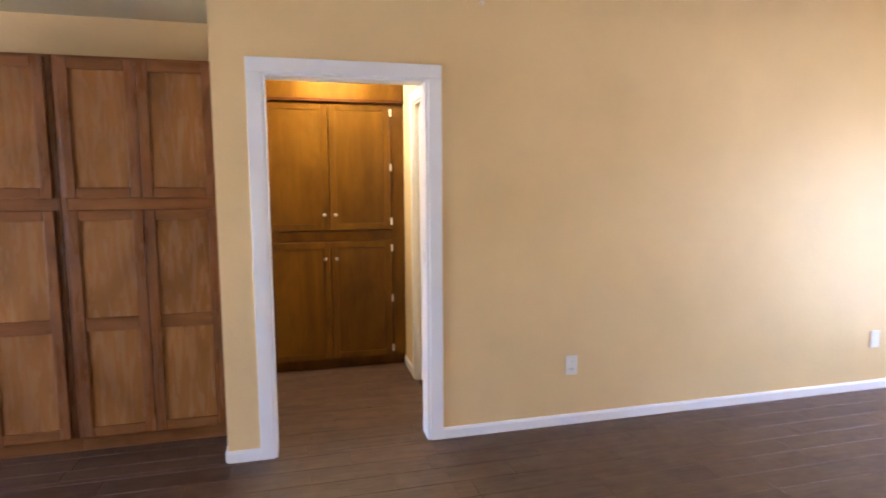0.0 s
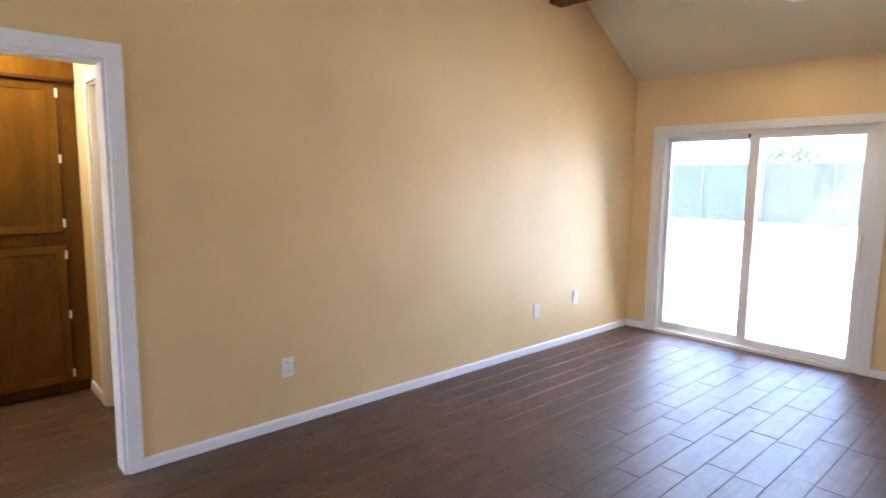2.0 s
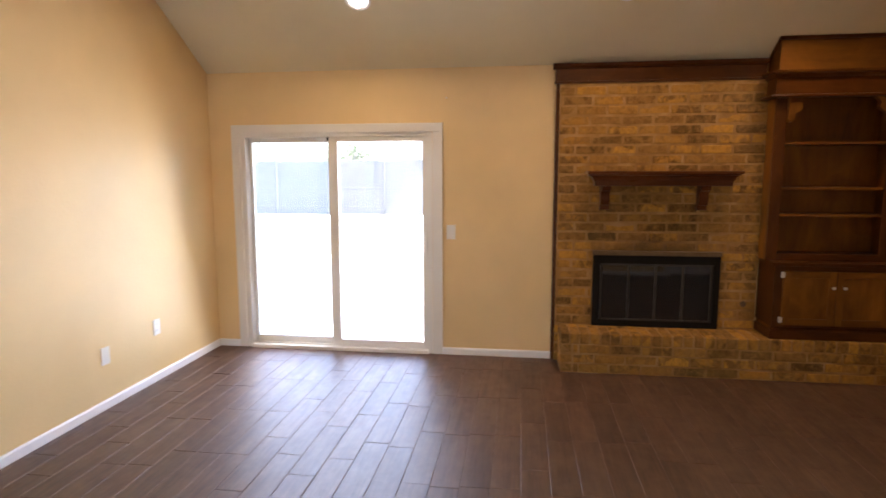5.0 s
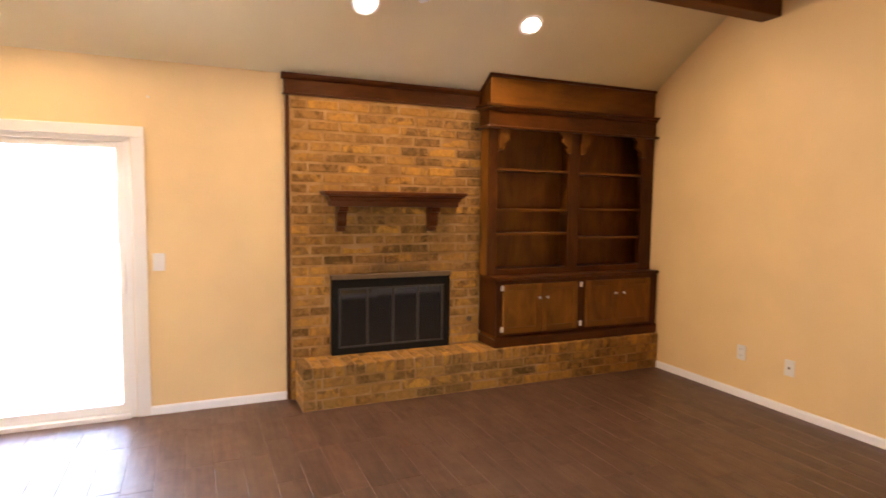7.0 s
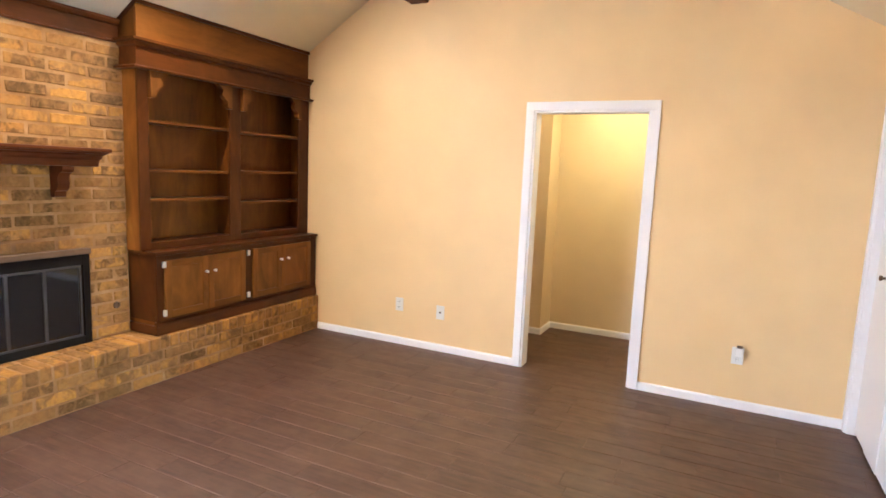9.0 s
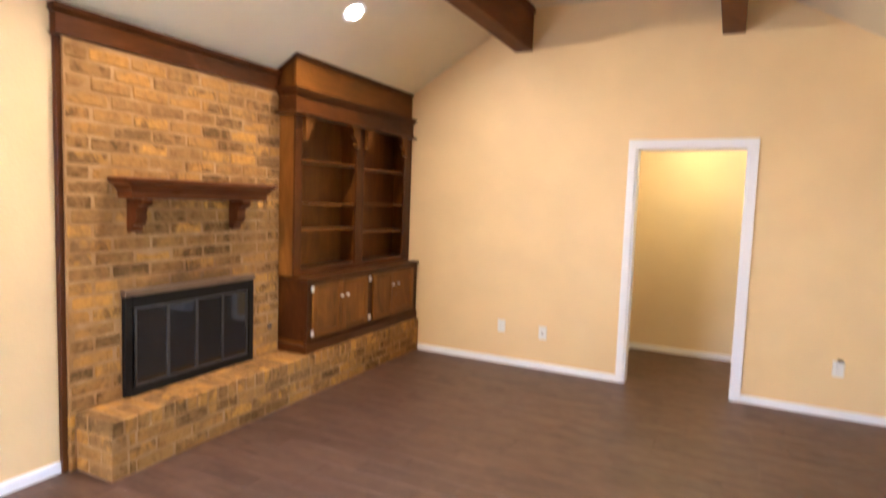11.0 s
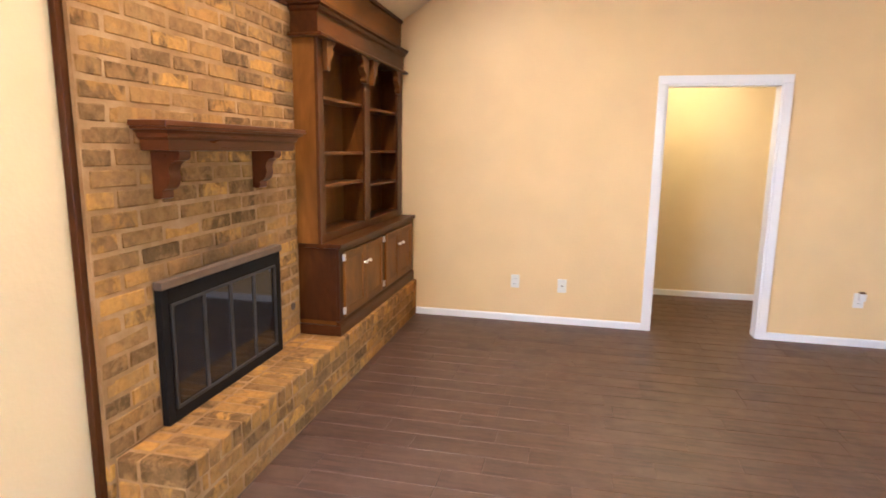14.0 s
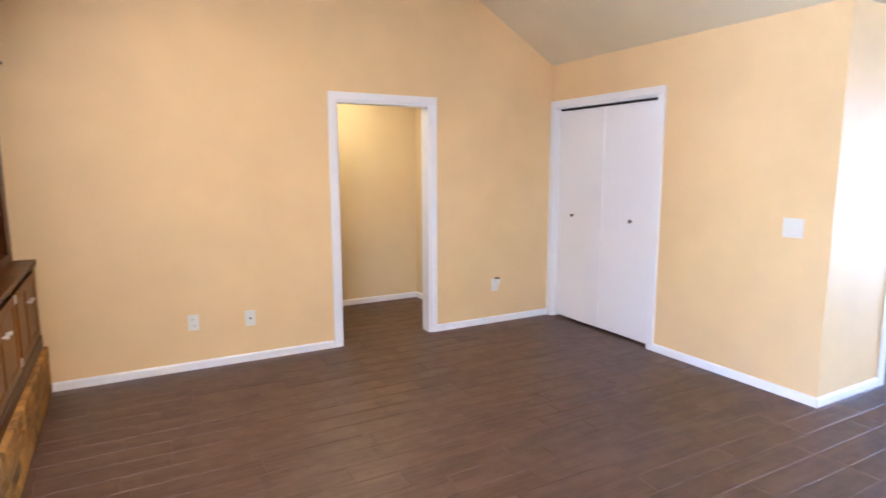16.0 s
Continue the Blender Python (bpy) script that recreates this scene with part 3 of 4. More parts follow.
lamp_at("hall_lamp", (2.95, -4.15, LOW - 0.02), HALL_W, (1.0, 0.72, 0.30), 0.2, (2.95, -4.15, 0))
lamp_at("laundry_lamp", (0.68, 4.14, LOW - 0.02), LAUNDRY_W, (1.0, 0.83, 0.46), 0.2, (0.68, 4.14, 0))
for place, word in (((2.95, -4.15, LOW), "hall"), ((0.68, 4.14, LOW), "laundry alcove")):
    ob = thing("ceiling_light", place, "small round lit ceiling light of the " + word, "ceiling light")
    part("rim", lathe(bmesh.new(), [(0.13, 0), (0.13, -0.015), (0.11, -0.018), (0.11, 0)], place, "z", 24), TRIM, ob, "", True)

# ---- ceiling fan ----
FX, FY, FZ = 3.577, -0.228, 2.53
ob = thing("ceiling_fan", (FX, FY, FLAT), "white three-blade ceiling fan with a cream motor on a long rod", "ceiling fan")
part("canopy", lathe(bmesh.new(), [(0.065, FLAT), (0.065, FLAT - 0.03), (0.05, FLAT - 0.055), (0.02, FLAT - 0.075)], (FX, FY, 0)), FAN_CREAM, ob, "", True)
part("rod", lathe(bmesh.new(), [(0.0145, FLAT - 0.07), (0.0145, FZ + 0.12)], (FX, FY, 0), "z", 16), FAN_CREAM, ob, "", True)
collar = part("collar", lathe(bmesh.new(), [(0.020, FZ + 0.142), (0.031, FZ + 0.134), (0.035, FZ + 0.118), (0.037, FZ + 0.085), (0.042, FZ + 0.075), (0.044, FZ + 0.042)], (FX, FY, 0), "z", 24), FAN_CREAM, ob, "cream tapered rod collar", True)
for k in range(4):
    a = math.pi * (k / 2 + 0.2)
    bm = boxes((0.036, 0.0445, -0.004, 0.004, FZ + 0.055, FZ + 0.108))
    bm.transform(Matrix.Translation((FX, FY, 0)) @ Matrix.Rotation(a, 4, "Z"))
    part("rib", bm, FAN_CREAM, collar)
part("motor_housing", lathe(bmesh.new(), [(0.03, FZ + 0.050), (0.058, FZ + 0.047), (0.086, FZ + 0.036), (0.101, FZ + 0.018), (0.106, FZ + 0.0), (0.103, FZ - 0.018), (0.092, FZ - 0.034), (0.068, FZ - 0.045), (0.035, FZ - 0.050), (0.008, FZ - 0.051)], (FX, FY, 0), "z", 36), FAN_CREAM, ob, "cream rounded motor housing", True)
for k in range(3):
    m = Matrix.Translation((FX, FY, FZ + 0.012)) @ pose(0, 0, 0, 0, 0, -27 + 120 * k) @ pose(0, 0, 0, -15, -1.0, 0)
    rim = [(0.128, -0.088), (0.64, -0.056), (0.685, -0.046), (0.705, -0.018), (0.706, 0.020), (0.698, 0.026), (0.40, 0.056), (0.168, 0.082), (0.160, 0.076), (0.148, 0.02), (0.124, -0.078)]
    bm = prism(bmesh.new(), rim, "z", -0.004, 0.004)
    bmesh.ops.bevel(bm, geom=list(bm.edges), offset=0.0012, segments=1, affect="EDGES")
    bm.transform(m)
    blade = part("blade", bm, FAN_WHITE, ob)
    bm = boxes((0.085, 0.16, -0.022, 0.018, 0.004, 0.010), (0.15, 0.255, -0.046, 0.040, 0.004, 0.009), bevel=0.002)
    bm.transform(m)
    part("blade_arm", bm, FAN_CREAM, blade)
    for u, v in ((0.178, -0.034), (0.178, 0.030), (0.235, -0.004)):
        bm = lathe(bmesh.new(), [(0.0055, -0.004), (0.005, -0.0062), (0.002, -0.0068)], (u, v, 0), "z", 10)
        bm.transform(m)
        part("screw", bm, CHROME, blade, "small steel screw", True)

# ---- air vent on the flat ceiling ----
ob = thing("ceiling_vent", (3.615, -1.72, FLAT), "white louvred metal air vent on the ceiling", "air vent")
part("backing", boxes((3.525, 3.705, -1.81, -1.63, FLAT - 0.004, FLAT + 0.001)), RUBBER, ob, "dark duct behind the slats")
part("rim", boxes((3.500, 3.525, -1.84, -1.60, FLAT - 0.012, FLAT), (3.705, 3.730, -1.84, -1.60, FLAT - 0.012, FLAT), (3.525, 3.705, -1.84, -1.81, FLAT - 0.012, FLAT), (3.525, 3.705, -1.63, -1.60, FLAT - 0.012, FLAT), (3.610, 3.620, -1.81, -1.63, FLAT - 0.011, FLAT)), TRIM, ob)
for k in range(7):
    y = -1.79 + 0.0235 * k
    bm = boxes((3.525, 3.705, -0.0065, 0.0065, -0.0008, 0.0008))
    bm.transform(Matrix.Translation((0, y, FLAT - 0.009)) @ pose(0, 0, 0, -58, 0, 0))
    part("slat", bm, TRIM, ob)

# ---- kitchen pantry cabinets ----
def framed_door(parent, axis, plane, side, a, b, z0, z1, stile, mats, mid=None, thick=0.02, panel_in=0.008, name="door"):
    """A cabinet door: stiles, rails and a recessed panel. axis: the axis it faces along; side: +1 or -1; mats: stile, rail, panel."""
    def bx(u0, u1, v0, v1, d0, d1):
        p, q = sorted((plane + side * d0, plane + side * d1))
        return (u0, u1, p, q, v0, v1) if axis == "y" else (p, q, u0, u1, v0, v1)
    d = part(name, boxes(bx(a + stile - 0.004, b - stile + 0.004, z0 + stile - 0.004, z1 - stile + 0.004, 0.0, thick - panel_in)), mats[2], parent)
    part("stile", boxes(bx(a, a + stile, z0, z1, 0, thick), bevel=0.003), mats[0], d)
    part("stile", boxes(bx(b - stile, b, z0, z1, 0, thick), bevel=0.003), mats[0], d)
    rails = [(z0, z0 + stile), (z1 - stile, z1)] + ([mid] if mid else [])
    for r0, r1 in rails:
        part("rail", boxes(bx(a + stile, b - stile, r0, r1, 0, thick), bevel=0.003), mats[1], d)
    return d


KW = (KITCHEN_WOOD, KITCHEN_RAIL, KITCHEN_PANEL)
for k in range(2):
    x1 = -0.003 - 0.794 * k
    x0 = x1 - 0.791
    ob = thing("pantry_cabinet", ((x0 + x1) / 2, 3.58, 0), "tall brown stained wooden pantry cabinet with four closed doors", "cabinet", "pantry cabinets")
    part("body", boxes((x0, x1, 3.30, KITCHEN_N, 0.09, 2.114)), KITCHEN_WOOD, ob)
    part("toe_board", boxes((x0, x1, 3.325, KITCHEN_N, -0.003, 0.09)), KITCHEN_RAIL, ob)
    part("stile", boxes((x0, x0 + 0.03, 3.28, 3.30, 0.09, 2.114), bevel=0.002), KITCHEN_WOOD, ob)
    part("stile", boxes((x1 - 0.024, x1, 3.28, 3.30, 0.09, 2.114), bevel=0.002), KITCHEN_WOOD, ob)
    for z0, z1 in ((0.09, 0.112), (1.315, 1.398), (2.088, 2.114)):
        part("rail", boxes((x0 + 0.03, x1 - 0.024, 3.28, 3.30, z0, z1), bevel=0.002), KITCHEN_RAIL, ob)
    for d0, d1 in ((x0 + 0.026, x0 + 0.3905), (x0 + 0.3935, x0 + 0.765)):
        framed_door(ob, "y", 3.28, -1, d0, d1, 1.388, 2.098, 0.054, KW, None, 0.022, 0.011)
        framed_door(ob, "y", 3.28, -1, d0, d1, 0.098, 1.325, 0.054, KW, (0.680, 0.752), 0.022, 0.011)

# ---- laundry cabinet ----
ob = thing("laundry_cabinet", (0.68, 4.6, 0), "tall honey-brown stained wooden laundry cabinet with four closed doors", "cabinet")
part("body", boxes((0.125, LX - 0.003, 4.44, 4.82, 0.075, 2.085)), LAUNDRY_WOOD, ob)
part("toe_board", boxes((0.125, LX - 0.003, 4.455, 4.82, -0.003, 0.075)), LAUNDRY_WOOD, ob)
part("stile", boxes((1.116, LX - 0.003, 4.42, 4.44, 0.075, 2.085), bevel=0.002), LAUNDRY_WOOD, ob)
part("stile", boxes((0.125, 0.16, 4.42, 4.44, 0.075, 2.085), bevel=0.002), LAUNDRY_WOOD, ob)
part("rail", boxes((0.16, 1.116, 4.42, 4.44, 1.02, 1.10), bevel=0.002), LAUNDRY_WOOD, ob)
part("valance", boxes((0.125, LX - 0.003, 4.40, 4.44, 2.10, LOW), bevel=0.002), LAUNDRY_WOOD, ob, "wooden panel above the doors")
part("ledge", boxes((0.125, LX - 0.003, 4.385, 4.46, 2.075, 2.10), bevel=0.004), DARK_WOOD, ob)
for z0, z1, kz in ((1.105, 2.065, 1.224), (0.085, 1.015, 0.884)):
    for d0, d1, kx in ((0.165, 0.636, 0.597), (0.642, 1.112, 0.681)):
        d = framed_door(ob, "y", 4.42, -1, d0, d1, z0, z1, 0.05, (LAUNDRY_WOOD,) * 3, None, 0.02, 0.004)
        round_knob(d, (kx, 4.40, kz), "y", -1, 0.013, CHROME, "bright steel knob")
        hx = d0 - 0.012 if kx < 0.64 else d1 - 0.004
        for hz in (z0 + 0.06, (z0 + z1) / 2, z1 - 0.06):
            part("hinge", boxes((hx, hx + 0.016, 4.394, 4.402, hz - 0.028, hz + 0.028), bevel=0.002), PLASTIC, d, "white painted hinge")

# ---- fireplace ----
BX = 5.718                                    # face of the brick
FY0, FY1 = -1.668, -0.082                     # the brick face, from bookcase to edge board
HX = 5.42                                     # front of the hearth
HTOP = 0.322
fireplace = thing("fireplace", (E, -0.87, 0), "tan and brown brick fireplace wall, sooty above the opening", "fireplace")
part("mortar", boxes((BX + 0.003, E - 0.001, FY0, FY1, 0.945, 2.31), (BX + 0.003, E - 0.001, FY0, -1.36, HTOP, 0.945), (BX + 0.003, E - 0.001, -0.395, FY1, HTOP, 0.945)), MORTAR, fireplace, "sandy mortar bed")
part("gas_key_hole", lathe(bmesh.new(), [(0.024, 0.004), (0.024, -0.004), (0.017, -0.005), (0.013, 0.0), (0.004, 0.001)], (BX, -1.571, 0.530), "x", 16), BRONZE, fireplace, "small round dark gas key plate", True)
hearth = thing("hearth", (5.6, -1.76, 0), "raised tan and brown brick hearth along the wall", "hearth")
part("mortar", boxes((HX + 0.005, E - 0.001, S, -0.117, -0.003, HTOP - 0.0045)), MORTAR, hearth, "sandy mortar bed")

# edge board and cornice over the brick
ob = thing("edge_board", (E, -0.06, 0), "dark stained wooden edge board beside the brick", "trim")
part("board", boxes((5.736, E - 0.001, FY1, -0.052, 0.0, 2.30), bevel=0.005), DARK_WOOD, ob)
ob = thing("wood_cornice", (E, -0.85, 2.30), "dark stained wooden cornice above the brick fireplace", "cornice")
part("board", boxes((5.715, E - 0.001, -1.64, -0.045, 2.30, 2.432), bevel=0.003), DARK_WOOD_Y, ob)
bm = prism(bmesh.new(), [(5.715, 2.405), (5.700, 2.412), (5.690, 2.430), (5.690, 2.446), (E - 0.02, 2.446), (E - 0.02, 2.405)], "y", -1.64, -0.024)
part("cap_moulding", bm, DARK_WOOD_Y, ob)
part("foot_moulding", boxes((5.708, E - 0.001, -1.64, -0.038, 2.293, 2.308), bevel=0.003), DARK_WOOD_Y, ob)

# mantel shelf on two corbels
ob = thing("mantel_shelf", (BX, -0.86, 1.47), "dark red-brown wooden mantel shelf on two carved corbels", "mantel shelf")
part("top_board", boxes((5.550, BX - 0.001, -1.462, -0.302, 1.570, 1.594), bevel=0.005), MANTEL_WOOD, ob)
steps = [(0.118, 1.478), (0.125, 1.480), (0.128, 1.520), (0.136, 1.530), (0.139, 1.546), (0.150, 1.558), (0.158, 1.560), (0.159, 1.570)]
bm = bmesh.new()
rings = []
for d, z in steps:
    out = 1.5 * (d - 0.125)
    rings.append([bm.verts.new(p) for p in ((BX - 0.001, -1.395 - out, z), (BX - 0.001 - d, -1.395 - out, z), (BX - 0.001 - d, -0.364 + out, z), (BX - 0.001, -0.364 + out, z))])
bm.faces.new(rings[0]), bm.faces.new(rings[-1])
for p, q in zip(rings, rings[1:]):
    for k in range(4):
        bm.faces.new((p[k], p[(k + 1) % 4], q[(k + 1) % 4], q[k]))
bmesh.ops.recalc_face_normals(bm, faces=bm.faces)
part("moulding", bm, MANTEL_WOOD, ob)
for y0, y1 in ((-0.487, -0.417), (-1.238, -1.168)):
    prof = [(0, 1.476), (0.150, 1.476), (0.156, 1.466), (0.154, 1.452), (0.146, 1.444)]
    for k in range(9):                                   # hollow sweep
        a = math.pi / 2 * k / 8
        prof.append((0.142 - 0.050 * math.sin(a), 1.440 - 0.050 * (1 - math.cos(a))))
    for k in range(1, 9):                                # round belly, drawn in to the foot
        a = math.pi / 2 * k / 8
        prof.append((0.098 - 0.046 * (1 - math.cos(a)), 1.386 - 0.066 * math.sin(a)))
    prof += [(0.047, 1.312), (0.049, 1.302), (0.046, 1.288), (0.040, 1.284), (0.0, 1.284)]
    part("corbel", prism(bmesh.new(), [(BX - 0.001 - 0.84 * d, z + 0.002) for d, z in prof], "y", y0, y1), MANTEL_WOOD, ob, "carved corbel", True)

# glass-doored insert
ob = thing("fireplace_insert", (BX, -0.879, HTOP), "black steel fireplace insert with smoked glass doors, unlit", "fireplace insert")
y0, y1, z0, z1, fx = -1.376, -0.382, HTOP, 0.948, 5.690
for box_of, word in (((fx, BX + 0.004, y0, y0 + 0.045, z0, z1 - 0.023), "side_frame"), ((fx, BX + 0.004, y1 - 0.045, y1, z0, z1 - 0.023), "side_frame"),
                     ((fx, BX + 0.004, y0 + 0.045, y1 - 0.045, z0, z0 + 0.055), "bottom_frame"), ((fx, BX + 0.004, y0 + 0.045, y1 - 0.045, 0.842, 0.913), "top_frame")):
    part(word, boxes(box_of, bevel=0.003), BLACK_METAL, ob)
part("hood", boxes((fx - 0.012, BX + 0.004, y0 - 0.006, y1 + 0.006, 0.914, 0.950), bevel=0.005), BRONZE, ob, "brown metal hood bar")
part("louvre", boxes((fx + 0.004, fx + 0.012, y0 + 0.05, y1 - 0.05, 0.856, 0.861), (fx + 0.004, fx + 0.012, y0 + 0.05, y1 - 0.05, 0.873, 0.878), (fx + 0.004, fx + 0.012, y0 + 0.05, y1 - 0.05, 0.890, 0.895)), BLACK_METAL, ob)
part("firebox", boxes((E - 0.006, E - 0.001, y0 + 0.02, y1 - 0.02, z0 + 0.02, 0.91), (BX, E - 0.006, y0 + 0.02, y0 + 0.03, z0 + 0.02, 0.88), (BX, E - 0.006, y1 - 0.03, y1 - 0.02, z0 + 0.02, 0.88)), SOOT, ob, "sooty black firebox")
gy0, gy1, gz0, gz1 = y0 + 0.072, y1 - 0.072, 0.384, 0.835
part("track", boxes((fx - 0.004, fx + 0.012, gy0 - 0.014, gy1 + 0.014, gz1 - 0.004, gz1 + 0.010), (fx - 0.004, fx + 0.012, gy0 - 0.014, gy1 + 0.014, gz0 - 0.010, gz0 + 0.004), (fx - 0.004, fx + 0.012, gy0 - 0.014, gy0, gz0, gz1), (fx - 0.004, fx + 0.012, gy1, gy1 + 0.014, gz0, gz1), bevel=0.002), PEWTER, ob, "dull metal door track")
wide = (gy1 - gy0) / 4
for k in range(4):
    a = gy0 + wide * k
    leaf = part("glass_door", boxes((fx + 0.004, fx + 0.009, a + 0.004, a + wide - 0.004, gz0, gz1)), SMOKED, ob, "smoked glass door leaf")
    if k:
        part("bar", boxes((fx - 0.003, fx + 0.011, a - 0.010, a + 0.010, gz0 + 0.004, gz1 - 0.004), bevel=0.004), PEWTER, leaf, "dull metal edge bar")

# ---- built-in bookcase ----
BC = 5.46
ob = thing("base_cabinet", (5.6, -2.54, HTOP), "dark brown stained base cabinet with four doors on the hearth", "cabinet")
part("body", boxes((BC + 0.02, E - 0.001, S + 0.002, -1.70, HTOP + 0.003, 0.885)), PANEL_WOOD, ob)
part("plinth", boxes((BC - 0.012, E - 0.001, S + 0.002, -1.675, HTOP + 0.001, 0.388), bevel=0.003), DARK_WOOD_Y, ob)
part("plinth_moulding", prism(bmesh.new(), [(BC - 0.012, 0.388), (BC - 0.010, 0.400), (BC + 0.006, 0.414), (BC + 0.02, 0.416), (BC + 0.02, 0.388)], "y", S + 0.002, -1.68), DARK_WOOD_Y, ob)
part("top_board", boxes((BC - 0.022, E - 0.001, S + 0.002, -1.668, 0.885, 0.911), bevel=0.005), DARK_WOOD_Y, ob)
part("stile", boxes((BC, BC + 0.02, -1.745, -1.69, 0.416, 0.885), bevel=0.002), DARK_WOOD, ob)
part("stile", boxes((BC, BC + 0.02, -2.575, -2.495, 0.416, 0.885), bevel=0.002), DARK_WOOD, ob)
part("stile", boxes((BC, BC + 0.02, S + 0.002, -3.305, 0.416, 0.885), bevel=0.002), DARK_WOOD, ob)
part("rail", boxes((BC + 0.001, BC + 0.02, -3.305, -1.745, 0.850, 0.885), bevel=0.002), DARK_WOOD_Y, ob)
part("rail", boxes((BC + 0.001, BC + 0.02, -3.305, -1.745, 0.416, 0.434), bevel=0.002), DARK_WOOD_Y, ob)
part("side_panel", boxes((BC + 0.02, E - 0.001, -1.70, -1.69, 0.416, 0.885)), DARK_WOOD, ob)
PW = (SIDE_WOOD, SIDE_WOOD_Y, SIDE_WOOD)
for a, b, ky, hy in ((-2.118, -1.748, -2.093, -1.742), (-2.492, -2.122, -2.170, -2.528), (-2.915, -2.578, -2.895, -3.31), (-3.302, -2.919, -2.985, -3.31)):
    d = framed_door(ob, "x", BC, -1, a, b, 0.436, 0.848, 0.05, PW, None, 0.018, 0.007)
    round_knob(d, (BC - 0.018, ky, 0.728), "x", -1, 0.012, CHROME, "bright steel knob")
    if hy != -3.31:
        for hz in (0.475, 0.820):
            part("hinge", boxes((BC - 0.021, BC - 0.004, hy - 0.012, hy + 0.012, hz - 0.022, hz + 0.022), bevel=0.003), CHROME, d, "bright steel hinge")

UX = 5.56
UL, UM0, UM1, UR = -1.735, -2.558, -2.447, -3.262
ob = thing("bookcase", (5.67, -2.54, 0.911), "dark brown stained built-in bookcase with empty shelves and carved brackets", "bookcase")
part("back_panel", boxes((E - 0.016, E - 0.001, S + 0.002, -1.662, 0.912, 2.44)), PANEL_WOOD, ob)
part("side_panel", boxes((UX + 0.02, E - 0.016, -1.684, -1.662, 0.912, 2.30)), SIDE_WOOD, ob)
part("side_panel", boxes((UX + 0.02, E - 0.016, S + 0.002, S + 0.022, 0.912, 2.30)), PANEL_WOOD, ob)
part("divider", boxes((UX + 0.02, E - 0.016, -2.513, -2.492, 0.912, 2.15)), PANEL_WOOD, ob)
part("stile", boxes((UX, UX + 0.02, UL, -1.655, 0.912, 2.15), bevel=0.003), DARK_WOOD, ob)
part("stile", boxes((UX, UX + 0.02, UM0, UM1, 0.912, 2.15), bevel=0.003), DARK_WOOD, ob)
part("stile", boxes((UX, UX + 0.02, S + 0.002, UR, 0.912, 2.15), bevel=0.003), DARK_WOOD, ob)
part("bottom_rail", boxes((UX + 0.001, UX + 0.02, UR, UL, 0.912, 0.965), bevel=0.003), DARK_WOOD_Y, ob)
part("bottom_board", boxes((UX + 0.02, E - 0.016, S + 0.022, -1.684, 0.938, 0.960)), DARK_WOOD_Y, ob)
part("top_board", boxes((UX + 0.02, E - 0.016, S + 0.022, -1.684, 2.16, 2.18)), DARK_WOOD_Y, ob)
for a, b, heights in ((-2.492, -1.684, (1.800, 1.462, 1.258)), (S + 0.022, -2.513, (1.792, 1.470, 1.216))):
    for z in heights:
        part("shelf", boxes((UX + 0.03, E - 0.016, a + 0.001, b - 0.001, z - 0.010, z + 0.010), bevel=0.002), PANEL_WOOD_Y, ob)
# scroll brackets in the upper corners of the two openings
curl = [(0, 0)]
for k in range(25):
    u = k / 24
    curl.append((0.022 + 0.112 * (1 - u) ** 0.85 + 0.013 * math.sin(u * 4.6 * math.pi + 0.4), -0.196 * u))
curl.append((0, -0.198))
for y, s in ((UL, -1), (UM1, 1), (UM0, -1), (UR, 1)):
    part("bracket", prism(bmesh.new(), [(y + s * u, 2.15 + v) for u, v in curl], "x", UX - 0.030, UX + 0.014), BRACKET_WOOD, ob, "carved scroll bracket")
# cornice and frieze up to the slope of the ceiling
crown = [(0.0, 2.130), (-0.052, 2.130), (-0.056, 2.140), (-0.050, 2.150), (-0.012, 2.156), (-0.010, 2.272), (-0.026, 2.282), (-0.034, 2.300), (-0.052, 2.308), (-0.054, 2.324), (0.0, 2.324)]
bm = bmesh.new()
lo = [bm.verts.new((UX + d, S + 0.002, z)) for d, z in crown]
mi = [bm.verts.new((UX + d, -1.655 - d, z)) for d, z in crown]
en = [bm.verts.new((E - 0.002, -1.655 - d, z)) for d, z in crown]
for p, q in ((lo, mi), (mi, en)):
    for k in range(len(crown)):
        j = (k + 1) % len(crown)
        bm.faces.new((p[k], p[j], q[j], q[k]))
bm.faces.new(lo), bm.faces.new(en)
bmesh.ops.recalc_face_normals(bm, faces=bm.faces)
part("cornice", bm, DARK_WOOD_Y, ob)
ftop = slope_z(UX + 0.012)
part("frieze", boxes((UX + 0.012, UX + 0.03, S + 0.002, -1.667, 2.318, ftop + 0.005)), SIDE_WOOD_Y, ob, "plain brown frieze board")
part("frieze_side", prism(bmesh.new(), [(UX + 0.03, 2.318), (E - 0.002, 2.318), (E - 0.002, slope_z(E) + 0.01), (UX + 0.03, slope_z(UX + 0.03) + 0.01)], "y", -1.682, -1.667), PANEL_WOOD, ob)
part("cap_moulding", boxes((UX - 0.006, UX + 0.014, S + 0.002, -1.655, ftop - 0.022, ftop + 0.004), bevel=0.003), DARK_WOOD_Y, ob)
bm = boxes((0, 0.27, -1.668, -1.655, -0.022, 0.0))
bm.transform(Matrix.Translation((UX + 0.004, 0, slope_z(UX + 0.004))) @ pose(0, 0, 0, 0, math.degrees(math.atan2(FLAT - EAVE, E - FOLD_E)), 0))
part("cap_moulding", bm, DARK_WOOD_Y, ob)


